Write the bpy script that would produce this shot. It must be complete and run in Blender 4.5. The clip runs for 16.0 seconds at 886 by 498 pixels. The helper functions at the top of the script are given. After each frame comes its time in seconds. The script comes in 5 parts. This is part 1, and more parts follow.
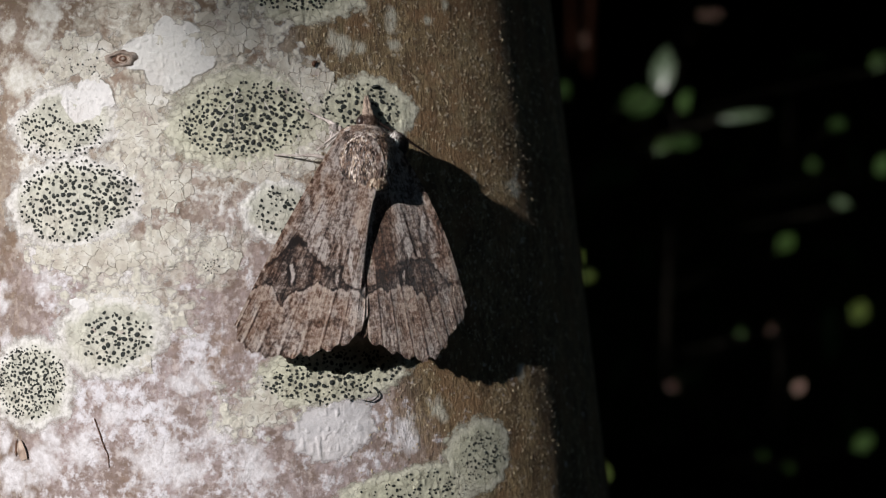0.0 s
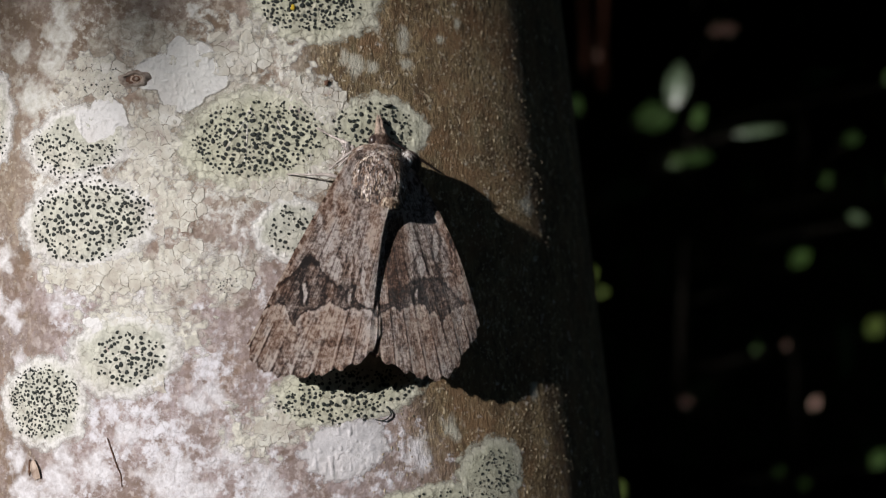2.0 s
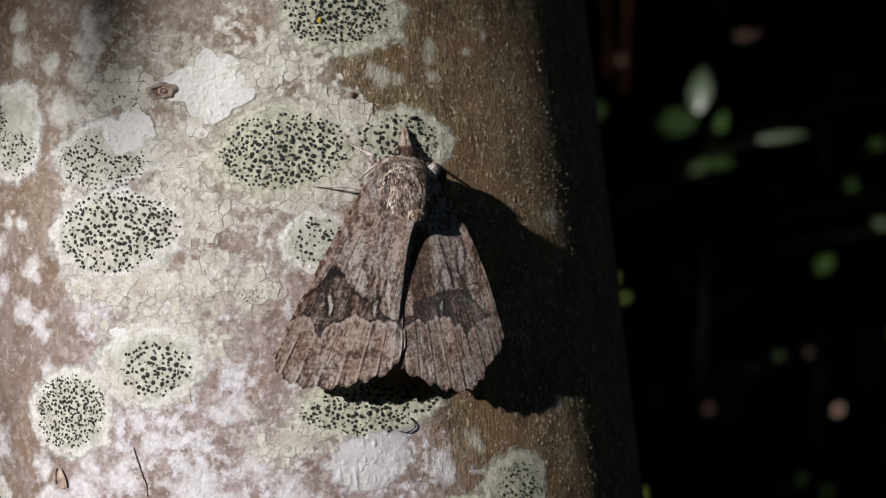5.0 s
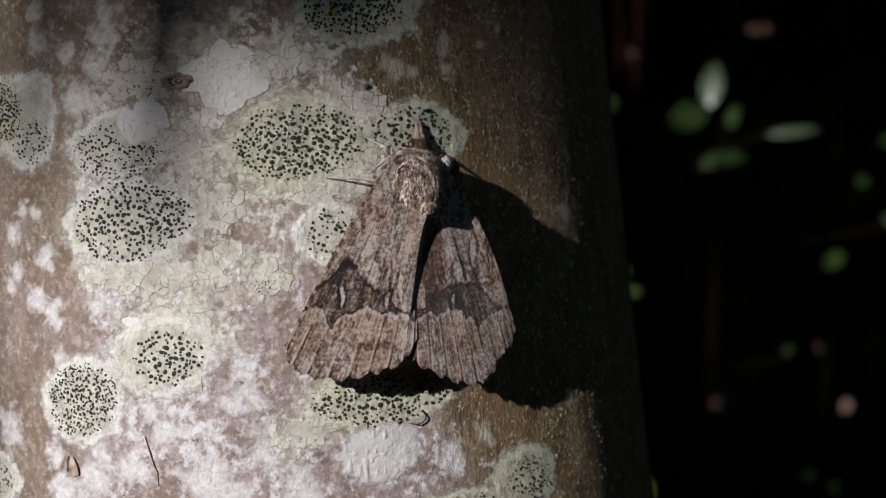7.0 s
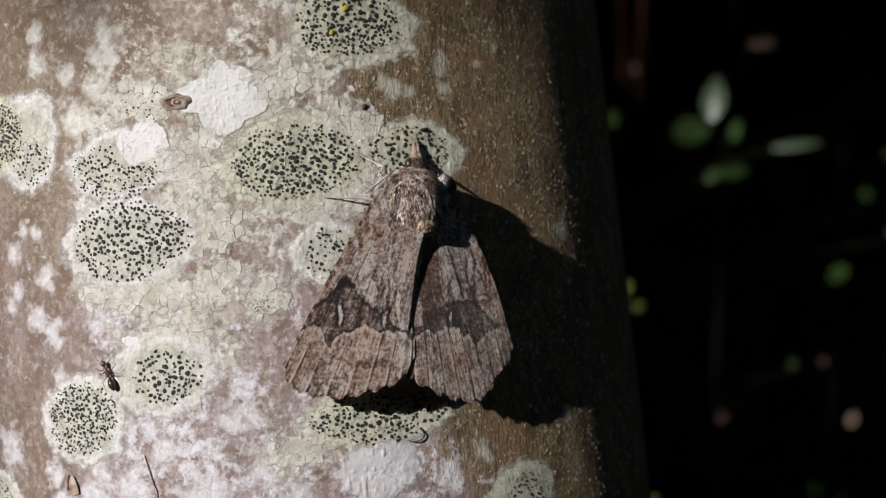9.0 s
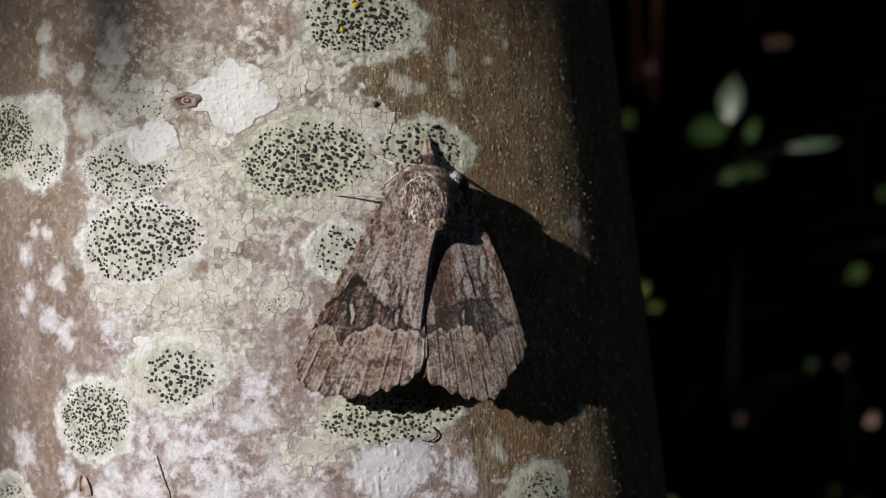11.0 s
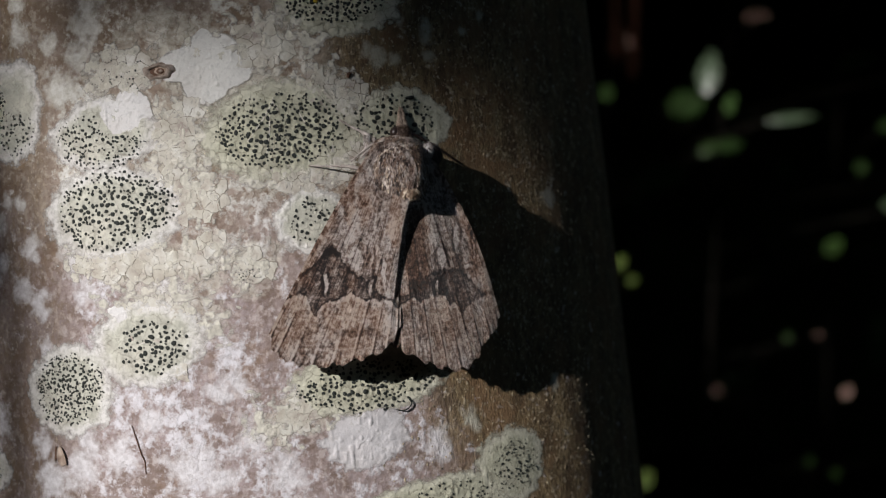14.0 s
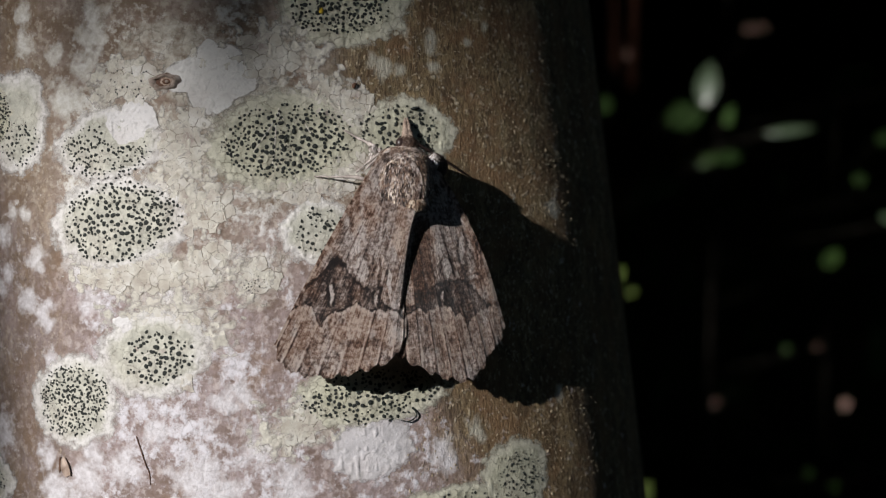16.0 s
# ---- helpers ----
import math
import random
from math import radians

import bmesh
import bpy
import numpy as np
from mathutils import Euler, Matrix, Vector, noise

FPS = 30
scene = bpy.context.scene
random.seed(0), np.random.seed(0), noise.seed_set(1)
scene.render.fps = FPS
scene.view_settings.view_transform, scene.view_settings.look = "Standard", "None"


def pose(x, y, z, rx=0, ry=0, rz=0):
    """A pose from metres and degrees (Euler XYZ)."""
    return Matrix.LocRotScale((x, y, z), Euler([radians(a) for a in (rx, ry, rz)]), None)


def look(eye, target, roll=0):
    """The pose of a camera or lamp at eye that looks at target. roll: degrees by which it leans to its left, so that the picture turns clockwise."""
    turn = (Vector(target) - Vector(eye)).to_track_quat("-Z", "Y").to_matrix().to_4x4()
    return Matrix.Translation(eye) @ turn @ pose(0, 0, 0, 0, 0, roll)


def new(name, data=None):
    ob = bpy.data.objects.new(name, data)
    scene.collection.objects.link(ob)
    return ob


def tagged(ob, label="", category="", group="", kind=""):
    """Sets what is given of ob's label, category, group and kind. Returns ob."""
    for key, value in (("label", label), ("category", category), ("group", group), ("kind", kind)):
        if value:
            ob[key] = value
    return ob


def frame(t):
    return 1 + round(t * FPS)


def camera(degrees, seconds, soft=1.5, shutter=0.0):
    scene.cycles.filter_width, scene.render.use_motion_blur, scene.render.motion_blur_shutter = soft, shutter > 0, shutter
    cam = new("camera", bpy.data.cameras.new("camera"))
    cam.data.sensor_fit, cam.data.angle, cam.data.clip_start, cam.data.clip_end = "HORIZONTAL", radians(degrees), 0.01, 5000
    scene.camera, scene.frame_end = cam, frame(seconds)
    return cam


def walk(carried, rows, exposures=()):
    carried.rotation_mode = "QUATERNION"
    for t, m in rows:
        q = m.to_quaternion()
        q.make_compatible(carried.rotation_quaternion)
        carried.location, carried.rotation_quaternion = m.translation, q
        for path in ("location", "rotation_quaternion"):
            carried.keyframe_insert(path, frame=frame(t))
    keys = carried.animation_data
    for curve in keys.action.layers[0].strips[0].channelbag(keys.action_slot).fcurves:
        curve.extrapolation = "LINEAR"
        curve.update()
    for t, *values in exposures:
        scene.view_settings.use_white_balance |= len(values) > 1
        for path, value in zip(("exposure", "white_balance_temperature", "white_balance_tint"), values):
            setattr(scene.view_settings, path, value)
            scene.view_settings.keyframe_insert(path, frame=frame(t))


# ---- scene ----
# ---------------------------------------------------------------- camera
def eye(x, y, z, yaw, pitch, roll):
    """A camera pose from millimetres and degrees: yaw to the left of +y, pitch up."""
    a, b = radians(yaw), radians(pitch)
    at = Vector((x, y, z)) / 1000
    ahead = Vector((-math.sin(a) * math.cos(b), math.cos(a) * math.cos(b), math.sin(b)))
    return look(at, at + ahead, roll)


cam = camera(40, 16.0, soft=1.25)
cam.data.dof.use_dof = True
cam.data.dof.focus_distance = 0.120
cam.data.dof.aperture_fstop = 27
walk(cam, [
    (0, eye(0.05, -165.91, 1198.90, -2.412, -0.515, -0.130)),
    (0.5, eye(-0.03, -165.64, 1199.38, -2.276, -0.356, -0.159)),
    (1, eye(0.12, -165.88, 1199.31, -1.803, -0.176, -0.271)),
    (1.5, eye(0.45, -166.13, 1199.56, -1.857, -0.034, -0.238)),
    (2, eye(0.19, -165.78, 1199.25, -1.760, 0.210, -0.221)),
    (2.5, eye(0.03, -165.59, 1199.29, -1.916, -0.015, -0.087)),
    (3, eye(0.20, -165.96, 1199.39, -1.827, 0.201, -0.314)),
    (3.5, eye(0.17, -166.09, 1199.74, -1.393, 0.390, -0.236)),
    (6, eye(-0.29, -165.89, 1200.13, -0.571, 0.338, 0.170)),
    (6.5, eye(-0.26, -165.94, 1200.09, -0.725, 0.216, 0.699)),
    (7, eye(-0.52, -166.06, 1200.20, -0.333, -0.009, 0.611)),
    (7.5, eye(-0.26, -166.17, 1200.35, -0.315, -0.040, 0.443)),
    (8, eye(-0.16, -166.50, 1200.34, -0.439, -0.185, 0.577)),
    (8.5, eye(0.22, -166.70, 1200.67, -0.411, 0.489, 0.352)),
    (9, eye(0.19, -166.81, 1200.52, -0.117, 0.698, 0.332)),
    (11.3, eye(0.87, -165.85, 1200.03, 0.687, 0.823, 0.009)),
    (11.5, eye(1.36, -166.20, 1199.99, 0.385, 0.665, -0.152)),
    (12, eye(0.82, -165.83, 1199.62, 0.235, 0.141, -0.167)),
    (12.5, eye(0.00, -166.00, 1200.00, -0.000, 0.000, -0.000)),
    (13, eye(0.20, -166.30, 1199.67, -0.367, -0.190, 0.210)),
    (13.5, eye(0.81, -166.44, 1199.54, -0.399, -0.217, -0.039)),
    (14, eye(1.19, -166.51, 1199.74, -0.308, -0.422, -0.009)),
    (14.5, eye(0.83, -166.58, 1199.82, -0.206, -0.287, 0.154)),
    (15, eye(0.69, -166.72, 1199.83, -0.209, -0.213, 0.092)),
    (15.5, eye(0.72, -166.65, 1199.92, -0.334, 0.035, 0.116)),
    (16, eye(0.45, -166.46, 1199.64, -0.402, 0.128, 0.071)),
], exposures=[(0, -0.06), (3.5, -0.06), (6, -0.08), (9, -0.12), (12, -0.16), (16, -0.16)])

# ---------------------------------------------------------------- light
SUN_AZ, SUN_EL = radians(38.5), radians(17)
TO_SUN = Vector((-math.sin(SUN_AZ) * math.cos(SUN_EL), -math.cos(SUN_AZ) * math.cos(SUN_EL), math.sin(SUN_EL)))

world = bpy.data.worlds.new("world")
scene.world = world
world.use_nodes = True
sky = world.node_tree.nodes.new("ShaderNodeTexSky")
sky.sky_type, sky.sun_disc = "NISHITA", False
sky.sun_elevation, sky.sun_rotation = SUN_EL, math.atan2(TO_SUN.x, TO_SUN.y) % (2 * math.pi)
back = world.node_tree.nodes["Background"]
back.inputs["Strength"].default_value = 0.12
world.node_tree.links.new(sky.outputs[0], back.inputs["Color"])

lamp = bpy.data.lights.new("sun", "SUN")
lamp.energy, lamp.angle, lamp.color = 5.0, radians(0.53), (1.0, 0.957, 0.952)
sun = new("sun", lamp)
sun.matrix_world = look(TO_SUN * 20 + Vector((0, 0, 1.2)), (0, 0, 1.2))


# ---------------------------------------------------------------- helpers for materials
class Mat:
    """A node material under construction: each method adds a node and gives its output."""

    def __init__(self, name, rough=0.8, spec=0.3):
        self.m = bpy.data.materials.new(name)
        self.m.use_nodes = True
        self.t = self.m.node_tree
        self.b = self.t.nodes["Principled BSDF"]
        self.b.inputs["Roughness"].default_value = rough
        self.b.inputs["Specular IOR Level"].default_value = spec

    def put(self, socket, value):
        if isinstance(value, bpy.types.NodeSocket):
            self.t.links.new(value, socket)
        elif value is not None:
            socket.default_value = value
        return self

    def node(self, kind):
        return self.t.nodes.new(kind)

    def coords(self, scale=(1, 1, 1), which="Object"):
        c, m = self.node("ShaderNodeTexCoord"), self.node("ShaderNodeMapping")
        m.inputs["Scale"].default_value = scale
        self.t.links.new(c.outputs[which], m.inputs["Vector"])
        return m.outputs[0]

    def noise(self, vector, scale, detail=4, rough=0.6, out="Fac"):
        n = self.node("ShaderNodeTexNoise")
        n.inputs["Scale"].default_value, n.inputs["Detail"].default_value = scale, detail
        n.inputs["Roughness"].default_value = rough
        self.put(n.inputs["Vector"], vector)
        return n.outputs[out]

    def cells(self, vector, scale):
        """Round cells: the distance from each one's middle."""
        n = self.node("ShaderNodeTexVoronoi")
        n.inputs["Scale"].default_value = scale
        self.put(n.inputs["Vector"], vector)
        return n.outputs["Distance"]

    def voronoi(self, vector, scale, feature="DISTANCE_TO_EDGE"):
        n = self.node("ShaderNodeTexVoronoi")
        n.feature = feature
        n.inputs["Scale"].default_value = scale
        self.put(n.inputs["Vector"], vector)
        return n.outputs["Distance"]

    def ramp(self, fac, *stops):
        n = self.node("ShaderNodeValToRGB")
        e = n.color_ramp.elements
        while len(e) < len(stops):
            e.new(0.5)
        for k, (p, c) in zip(e, stops):
            k.position = p
            k.color = (c, c, c, 1) if isinstance(c, (int, float)) else (*c, 1)
        self.put(n.inputs[0], fac)
        return n.outputs[0]

    def mix(self, fac, a, b, how="MIX"):
        n = self.node("ShaderNodeMix")
        n.data_type, n.blend_type = "RGBA", how
        for socket, v in zip((n.inputs[0], n.inputs[6], n.inputs[7]), (fac, a, b)):
            self.put(socket, (*v, 1) if isinstance(v, tuple) and len(v) == 3 else v)
        return n.outputs[2]

    def math(self, op, a, b=None, c=None):
        n = self.node("ShaderNodeMath")
        n.operation = op
        for socket, v in zip(n.inputs, (a, b, c)):
            self.put(socket, v)
        return n.outputs[0]

    def attr(self, name, out="Fac"):
        n = self.node("ShaderNodeAttribute")
        n.attribute_name = name
        return n.outputs[out]

    def random(self, island=False):
        return self.node("ShaderNodeNewGeometry").outputs["Random Per Island"] if island else self.node("ShaderNodeObjectInfo").outputs["Random"]

    def bump(self, height, distance, strength=1.0):
        n = self.node("ShaderNodeBump")
        n.inputs["Distance"].default_value, n.inputs["Strength"].default_value = distance, strength
        self.put(n.inputs["Height"], height)
        self.put(self.b.inputs["Normal"], n.outputs[0])
        return self

    def done(self, colour=None, rough=None):
        self.put(self.b.inputs["Base Color"], (*colour, 1) if isinstance(colour, tuple) else colour)
        self.put(self.b.inputs["Roughness"], rough)
        return self.m


MM = 0.001


# ---------------------------------------------------------------- materials
def warped(m, co, scale, by):
    """Coordinates pushed about by noise."""
    v = m.node("ShaderNodeVectorMath")
    v.operation = "MULTIPLY_ADD"
    m.put(v.inputs[0], m.noise(co, scale, 4, 0.62, "Color"))
    v.inputs[1].default_value = (by, by, by)
    m.put(v.inputs[2], co)
    return v.outputs[0]


def mat_bark():
    m = Mat("bark", 0.76, 0.3)
    co, co2 = m.coords((1, 1, 0.4)), m.coords()
    fine, mid, grit = m.noise(co, 2800, 5, 0.7), m.noise(co, 420, 4), m.noise(co2, 3000, 3, 0.65)
    # the brown side: streaked bark with pale specks
    brown = m.mix(m.ramp(mid, (0.36, 0.0), (0.64, 1.0)), (0.108, 0.074, 0.038), (0.285, 0.212, 0.114))
    brown = m.mix(m.ramp(fine, (0.45, 0.0), (0.60, 0.85)), brown, (0.060, 0.037, 0.021))
    specks = m.math("MAXIMUM", m.ramp(m.noise(co2, 1250, 3, 0.6), (0.60, 0.0), (0.66, 0.75)), m.ramp(m.noise(co2, 2300, 2, 0.5), (0.655, 0.0), (0.70, 1.0)))
    brown = m.mix(m.ramp(m.noise(co2, 330, 4, 0.7), (0.52, 0.0), (0.68, 0.45)), brown, (0.17, 0.15, 0.085))
    brown = m.mix(specks, brown, (0.50, 0.42, 0.29))
    brown = m.mix(m.ramp(m.noise(co2, 230, 4, 0.65), (0.48, 0.0), (0.64, 0.7)), brown, (0.20, 0.118, 0.060))
    # the pale side: a brown film over the bark, pinkish-grey lower down, with tan and rusty places and small dark grains
    rosy, blot = m.attr("rosy"), m.ramp(m.noise(co2, 300, 5, 0.66), (0.38, 0.0), (0.62, 1.0))
    film = m.mix(rosy, m.mix(blot, (0.185, 0.132, 0.088), (0.345, 0.285, 0.238)), m.mix(blot, (0.212, 0.158, 0.134), (0.372, 0.308, 0.304)))
    film = m.mix(m.ramp(m.noise(co2, 190, 4, 0.7), (0.54, 0.0), (0.68, 0.6)), film, (0.262, 0.175, 0.115))
    film = m.mix(m.ramp(m.noise(co2, 1700, 4, 0.7), (0.46, 0.0), (0.62, 0.6)), film, (0.17, 0.118, 0.088))
    film = m.mix(m.ramp(m.noise(co2, 1300, 4, 0.6), (0.52, 0.0), (0.64, 0.6)), film, m.mix(rosy, (0.53, 0.475, 0.39), (0.55, 0.48, 0.45)))
    ground = m.mix(m.attr("film"), brown, film)
    # on it white powder in soft puffs
    far = m.cells(warped(m, co2, 420, 0.0014), 720)
    puff = m.math("MULTIPLY", m.math("SUBTRACT", 0.42, far), 0.62)
    cover = m.math("ADD", m.attr("crust"), m.math("MULTIPLY", m.math("SUBTRACT", m.noise(co2, 520, 5, 0.66), 0.5), 1.35))
    cover = m.math("ADD", m.math("ADD", cover, puff), m.math("MULTIPLY", m.math("SUBTRACT", grit, 0.5), 0.80))
    cover = m.math("ADD", cover, m.math("MULTIPLY", m.math("SUBTRACT", m.noise(co2, 1250, 4, 0.65), 0.5), 2.0))
    powder = m.mix(rosy, m.ramp(cover, (0.36, (0.45, 0.405, 0.345)), (0.70, (0.57, 0.545, 0.485)), (1.0, (0.68, 0.67, 0.63))),
                   m.ramp(cover, (0.36, (0.45, 0.40, 0.40)), (0.70, (0.57, 0.54, 0.555)), (1.0, (0.68, 0.665, 0.695))))
    col = m.mix(m.ramp(cover, (0.34, 0.0), (0.68, 1.0)), ground, powder)
    # larger soft white blooms
    bloom = m.math("ADD", m.attr("bloom"), m.math("MULTIPLY", m.math("SUBTRACT", m.noise(co2, 1150, 5, 0.72), 0.5), 1.7))
    white = m.mix(m.ramp(m.attr("film"), (0.2, 0.0), (0.55, 1.0)), (0.47, 0.45, 0.37), m.mix(m.ramp(m.noise(co2, 1600, 4, 0.7), (0.36, 0.0), (0.62, 1.0)), m.mix(rosy, (0.53, 0.51, 0.44), (0.53, 0.505, 0.51)), m.mix(rosy, (0.73, 0.725, 0.68), (0.74, 0.725, 0.74))))
    col = m.mix(m.ramp(bloom, (0.16, 0.0), (0.86, 0.92)), col, white)
    # cream crust with a net of hair cracks
    cream = m.math("ADD", m.attr("cream"), m.math("MULTIPLY", m.math("SUBTRACT", m.noise(co2, 600, 5, 0.7), 0.5), 1.2))
    pale = m.mix(m.ramp(m.noise(co2, 700, 5, 0.65), (0.40, 0.0), (0.60, 1.0)), (0.49, 0.465, 0.38), (0.69, 0.675, 0.59))
    col = m.mix(m.ramp(cream, (0.40, 0.0), (0.74, 0.72)), col, pale)
    net = m.ramp(m.voronoi(warped(m, co2, 800, 0.0019), 760), (0.0, 1.0), (0.045, 0.0))
    small = m.ramp(m.voronoi(warped(m, co2, 1100, 0.0012), 1500), (0.0, 0.8), (0.05, 0.0))
    small = m.math("MULTIPLY", small, m.ramp(m.noise(co2, 330, 3), (0.54, 0.0), (0.62, 0.9)))
    net = m.math("MULTIPLY", m.math("MAXIMUM", net, small), m.ramp(m.noise(co2, 420, 3), (0.38, 0.0), (0.52, 1.0)))
    net = m.math("MULTIPLY", net, m.math("MAXIMUM", m.ramp(cream, (0.34, 0.0), (0.60, 1.0)), m.math("MULTIPLY", m.attr("film"), m.ramp(cover, (0.45, 0.0), (0.65, 0.45)))))
    col = m.mix(m.math("MULTIPLY", net, 0.6), col, (0.20, 0.175, 0.13))
    relief = m.mix(m.attr("film"), m.math("ADD", m.math("MULTIPLY", fine, 1.3), m.math("MULTIPLY", specks, 0.7)),
                   m.math("ADD", m.math("MULTIPLY", m.noise(co2, 2300, 4, 0.65), 0.42), m.math("MULTIPLY", m.ramp(cover, (0.3, 0.0), (0.9, 1.0)), 0.18)))
    m.bump(m.math("SUBTRACT", relief, m.math("MULTIPLY", net, 0.3)), 0.00028, 0.8)
    return m.done(col)


def mat_thallus(name, centre, rim, cracks=0.0, warp=0.8, grain=0.2, outline=0.2, fuzz=0.5, pores=0.0):
    """Crustose lichen: a tinted middle, a paler rim that thins out over the bark, a granular surface and, if asked, a net of cracks."""
    m = Mat(name, 0.88, 0.12)
    co = m.coords()
    r = m.attr("rim")
    n1, n2, n3 = m.noise(co, 700, 5, 0.7), m.noise(co, 2600, 4, 0.65), m.noise(co, 230, 3)
    body = m.mix(m.ramp(n1, (0.38, 0.0), (0.62, 1.0)), tuple(c * (1 - grain) for c in centre), tuple(min(0.85, c * (1 + grain)) for c in centre))
    edge = m.math("ADD", r, m.math("MULTIPLY", m.math("SUBTRACT", n1, 0.5), 0.5))
    body = m.mix(m.ramp(edge, (0.60, 0.0), (0.80, 1.0)), body, rim)
    body = m.mix(m.ramp(n2, (0.50, 0.0), (0.66, 0.45)), body, tuple(c * 0.66 for c in centre))
    body = m.mix(m.ramp(n3, (0.50, 0.0), (0.66, 0.2)), body, (0.43, 0.37, 0.33))
    if pores:
        body = m.mix(m.ramp(m.noise(co, 1500, 2, 0.5), (0.60, 0.0), (0.67, pores)), body, (0.40, 0.39, 0.37))
    height = m.math("ADD", m.math("MULTIPLY", n1, 0.5), m.math("MULTIPLY", n2, 0.45))
    sharp = fuzz < 0.1
    lip = (0.90, 0.93, 0.95, 0.97) if sharp else (0.84, 0.88, 0.92, 0.95)
    line = m.math("MULTIPLY", m.ramp(r, (lip[0], 0.0), (lip[1], 1.0), (lip[2], 1.0), (lip[3], 0.4)), m.ramp(m.noise(co, 380, 3), (0.40, 0.0), (0.52, outline)))
    if cracks:
        net = m.ramp(m.voronoi(warped(m, co, 800, 0.0019 * warp), 860), (0.0, 1.0), (0.045, 0.0))
        net = m.math("MULTIPLY", net, m.ramp(m.noise(co, 420, 3), (0.38, 0.0), (0.52, 1.0)))
        line = m.math("MAXIMUM", line, m.math("MULTIPLY", net, cracks))
    body = m.mix(line, body, (0.15, 0.13, 0.095))
    m.bump(m.math("SUBTRACT", height, m.math("MULTIPLY", line, 0.5)), 0.00018, 0.8)
    thin = m.math("ADD", r, m.math("MULTIPLY", m.math("SUBTRACT", m.noise(co, 950, 5, 0.75), 0.5), fuzz))
    m.put(m.b.inputs["Alpha"], m.ramp(thin, (0.955, 1.0), (0.985, 0.0)) if sharp else m.ramp(thin, (0.80 if fuzz < 0.6 else 0.62, 1.0), (0.98, 0.0)))
    return m.done(body)


def mat_areole():
    """Cream crust, mottled with white powder and thin pinkish places, each plate a little different."""
    m = Mat("areole", 0.88, 0.12)
    co = m.node("ShaderNodeNewGeometry").outputs["Position"]
    n1, n2 = m.noise(co, 600, 5, 0.68), m.noise(co, 2400, 4, 0.7)
    body = m.ramp(n1, (0.36, (0.36, 0.305, 0.275)), (0.45, (0.51, 0.475, 0.415)), (0.53, (0.60, 0.575, 0.515)), (0.61, (0.69, 0.68, 0.63)))
    body = m.mix(m.ramp(m.random(), (0.0, 0.0), (1.0, 0.35)), body, (0.52, 0.505, 0.40))
    body = m.mix(m.ramp(n2, (0.50, 0.0), (0.66, 0.5)), body, (0.40, 0.355, 0.30))
    m.bump(n2, 0.00012, 0.8)
    return m.done(body)


def mat_plain(name, a, b, scale, rough=0.7, spec=0.3, relief=0.0, island=False, stretch=(1, 1, 1)):
    m = Mat(name, rough, spec)
    n = m.noise(m.coords(stretch), scale, 5, 0.65)
    col = m.mix(m.ramp(n, (0.3, 0.0), (0.7, 1.0)), a, b)
    if island:
        col = m.mix(m.random(True), col, m.mix(0.5, col, a), "MIX")
        k = m.ramp(m.random(True), (0.0, 0.45), (1.0, 1.3))
        col = m.mix(1.0, col, k, "MULTIPLY")
    if relief:
        m.bump(n, relief, 0.8)
    return m.done(col)


def mat_wing():
    """Scaled wing: tone and warmth come from the drawing on the wing, grain from stretched noise."""
    m = Mat("wing_scales", 0.48, 0.5)
    uv = m.coords((1, 1, 1), "UV")
    st = m.node("ShaderNodeMapping")
    st.inputs["Scale"].default_value = (110, 14, 1)
    m.put(st.inputs["Vector"], uv)
    streak = m.ramp(m.noise(st.outputs[0], 1.0, 5, 0.75), (0.36, 0.0), (0.64, 1.0))
    mid = m.ramp(m.noise(m.coords((1, 1, 0.6)), 900, 4, 0.65), (0.36, 0.0), (0.64, 1.0))
    fleck = m.ramp(m.noise(m.coords(), 3000, 3, 0.7), (0.38, 0.0), (0.62, 1.0))
    tone = m.math("ADD", m.attr("tone"), m.math("MULTIPLY", m.math("SUBTRACT", streak, 0.5), 0.48))
    tone = m.math("ADD", tone, m.math("MULTIPLY", m.math("SUBTRACT", mid, 0.5), 0.18))
    tone = m.math("ADD", tone, m.math("MULTIPLY", m.math("SUBTRACT", fleck, 0.5), 0.44))
    grey = m.ramp(tone, (0.08, (0.018, 0.013, 0.012)), (0.36, (0.085, 0.060, 0.052)), (0.64, (0.36, 0.270, 0.225)), (0.98, (0.90, 0.81, 0.76)))
    warm = m.ramp(tone, (0.05, (0.03, 0.016, 0.010)), (0.35, (0.150, 0.070, 0.040)), (0.66, (0.44, 0.275, 0.195)), (1.0, (0.80, 0.65, 0.54)))
    hue = m.math("ADD", m.attr("warm"), m.math("MULTIPLY", m.math("SUBTRACT", m.noise(m.coords(), 1100, 4, 0.7), 0.5), 1.2))
    col = m.mix(m.ramp(hue, (0.24, 0.0), (0.90, 0.9)), grey, warm)
    m.bump(m.math("ADD", fleck, m.math("MULTIPLY", streak, 1.3)), 0.00026, 1.0)
    return m.done(col)


def mat_fur(name, low, mid, high):
    m = Mat(name, 0.6, 0.35)
    t = m.math("ADD", m.math("MULTIPLY", m.random(True), 0.5), m.math("MULTIPLY", m.math("SUBTRACT", m.noise(m.coords((1, 0.6, 1)), 800, 3), 0.44), 4.2))
    return m.done(m.ramp(t, (0.1, low), (0.5, mid), (0.95, high)))


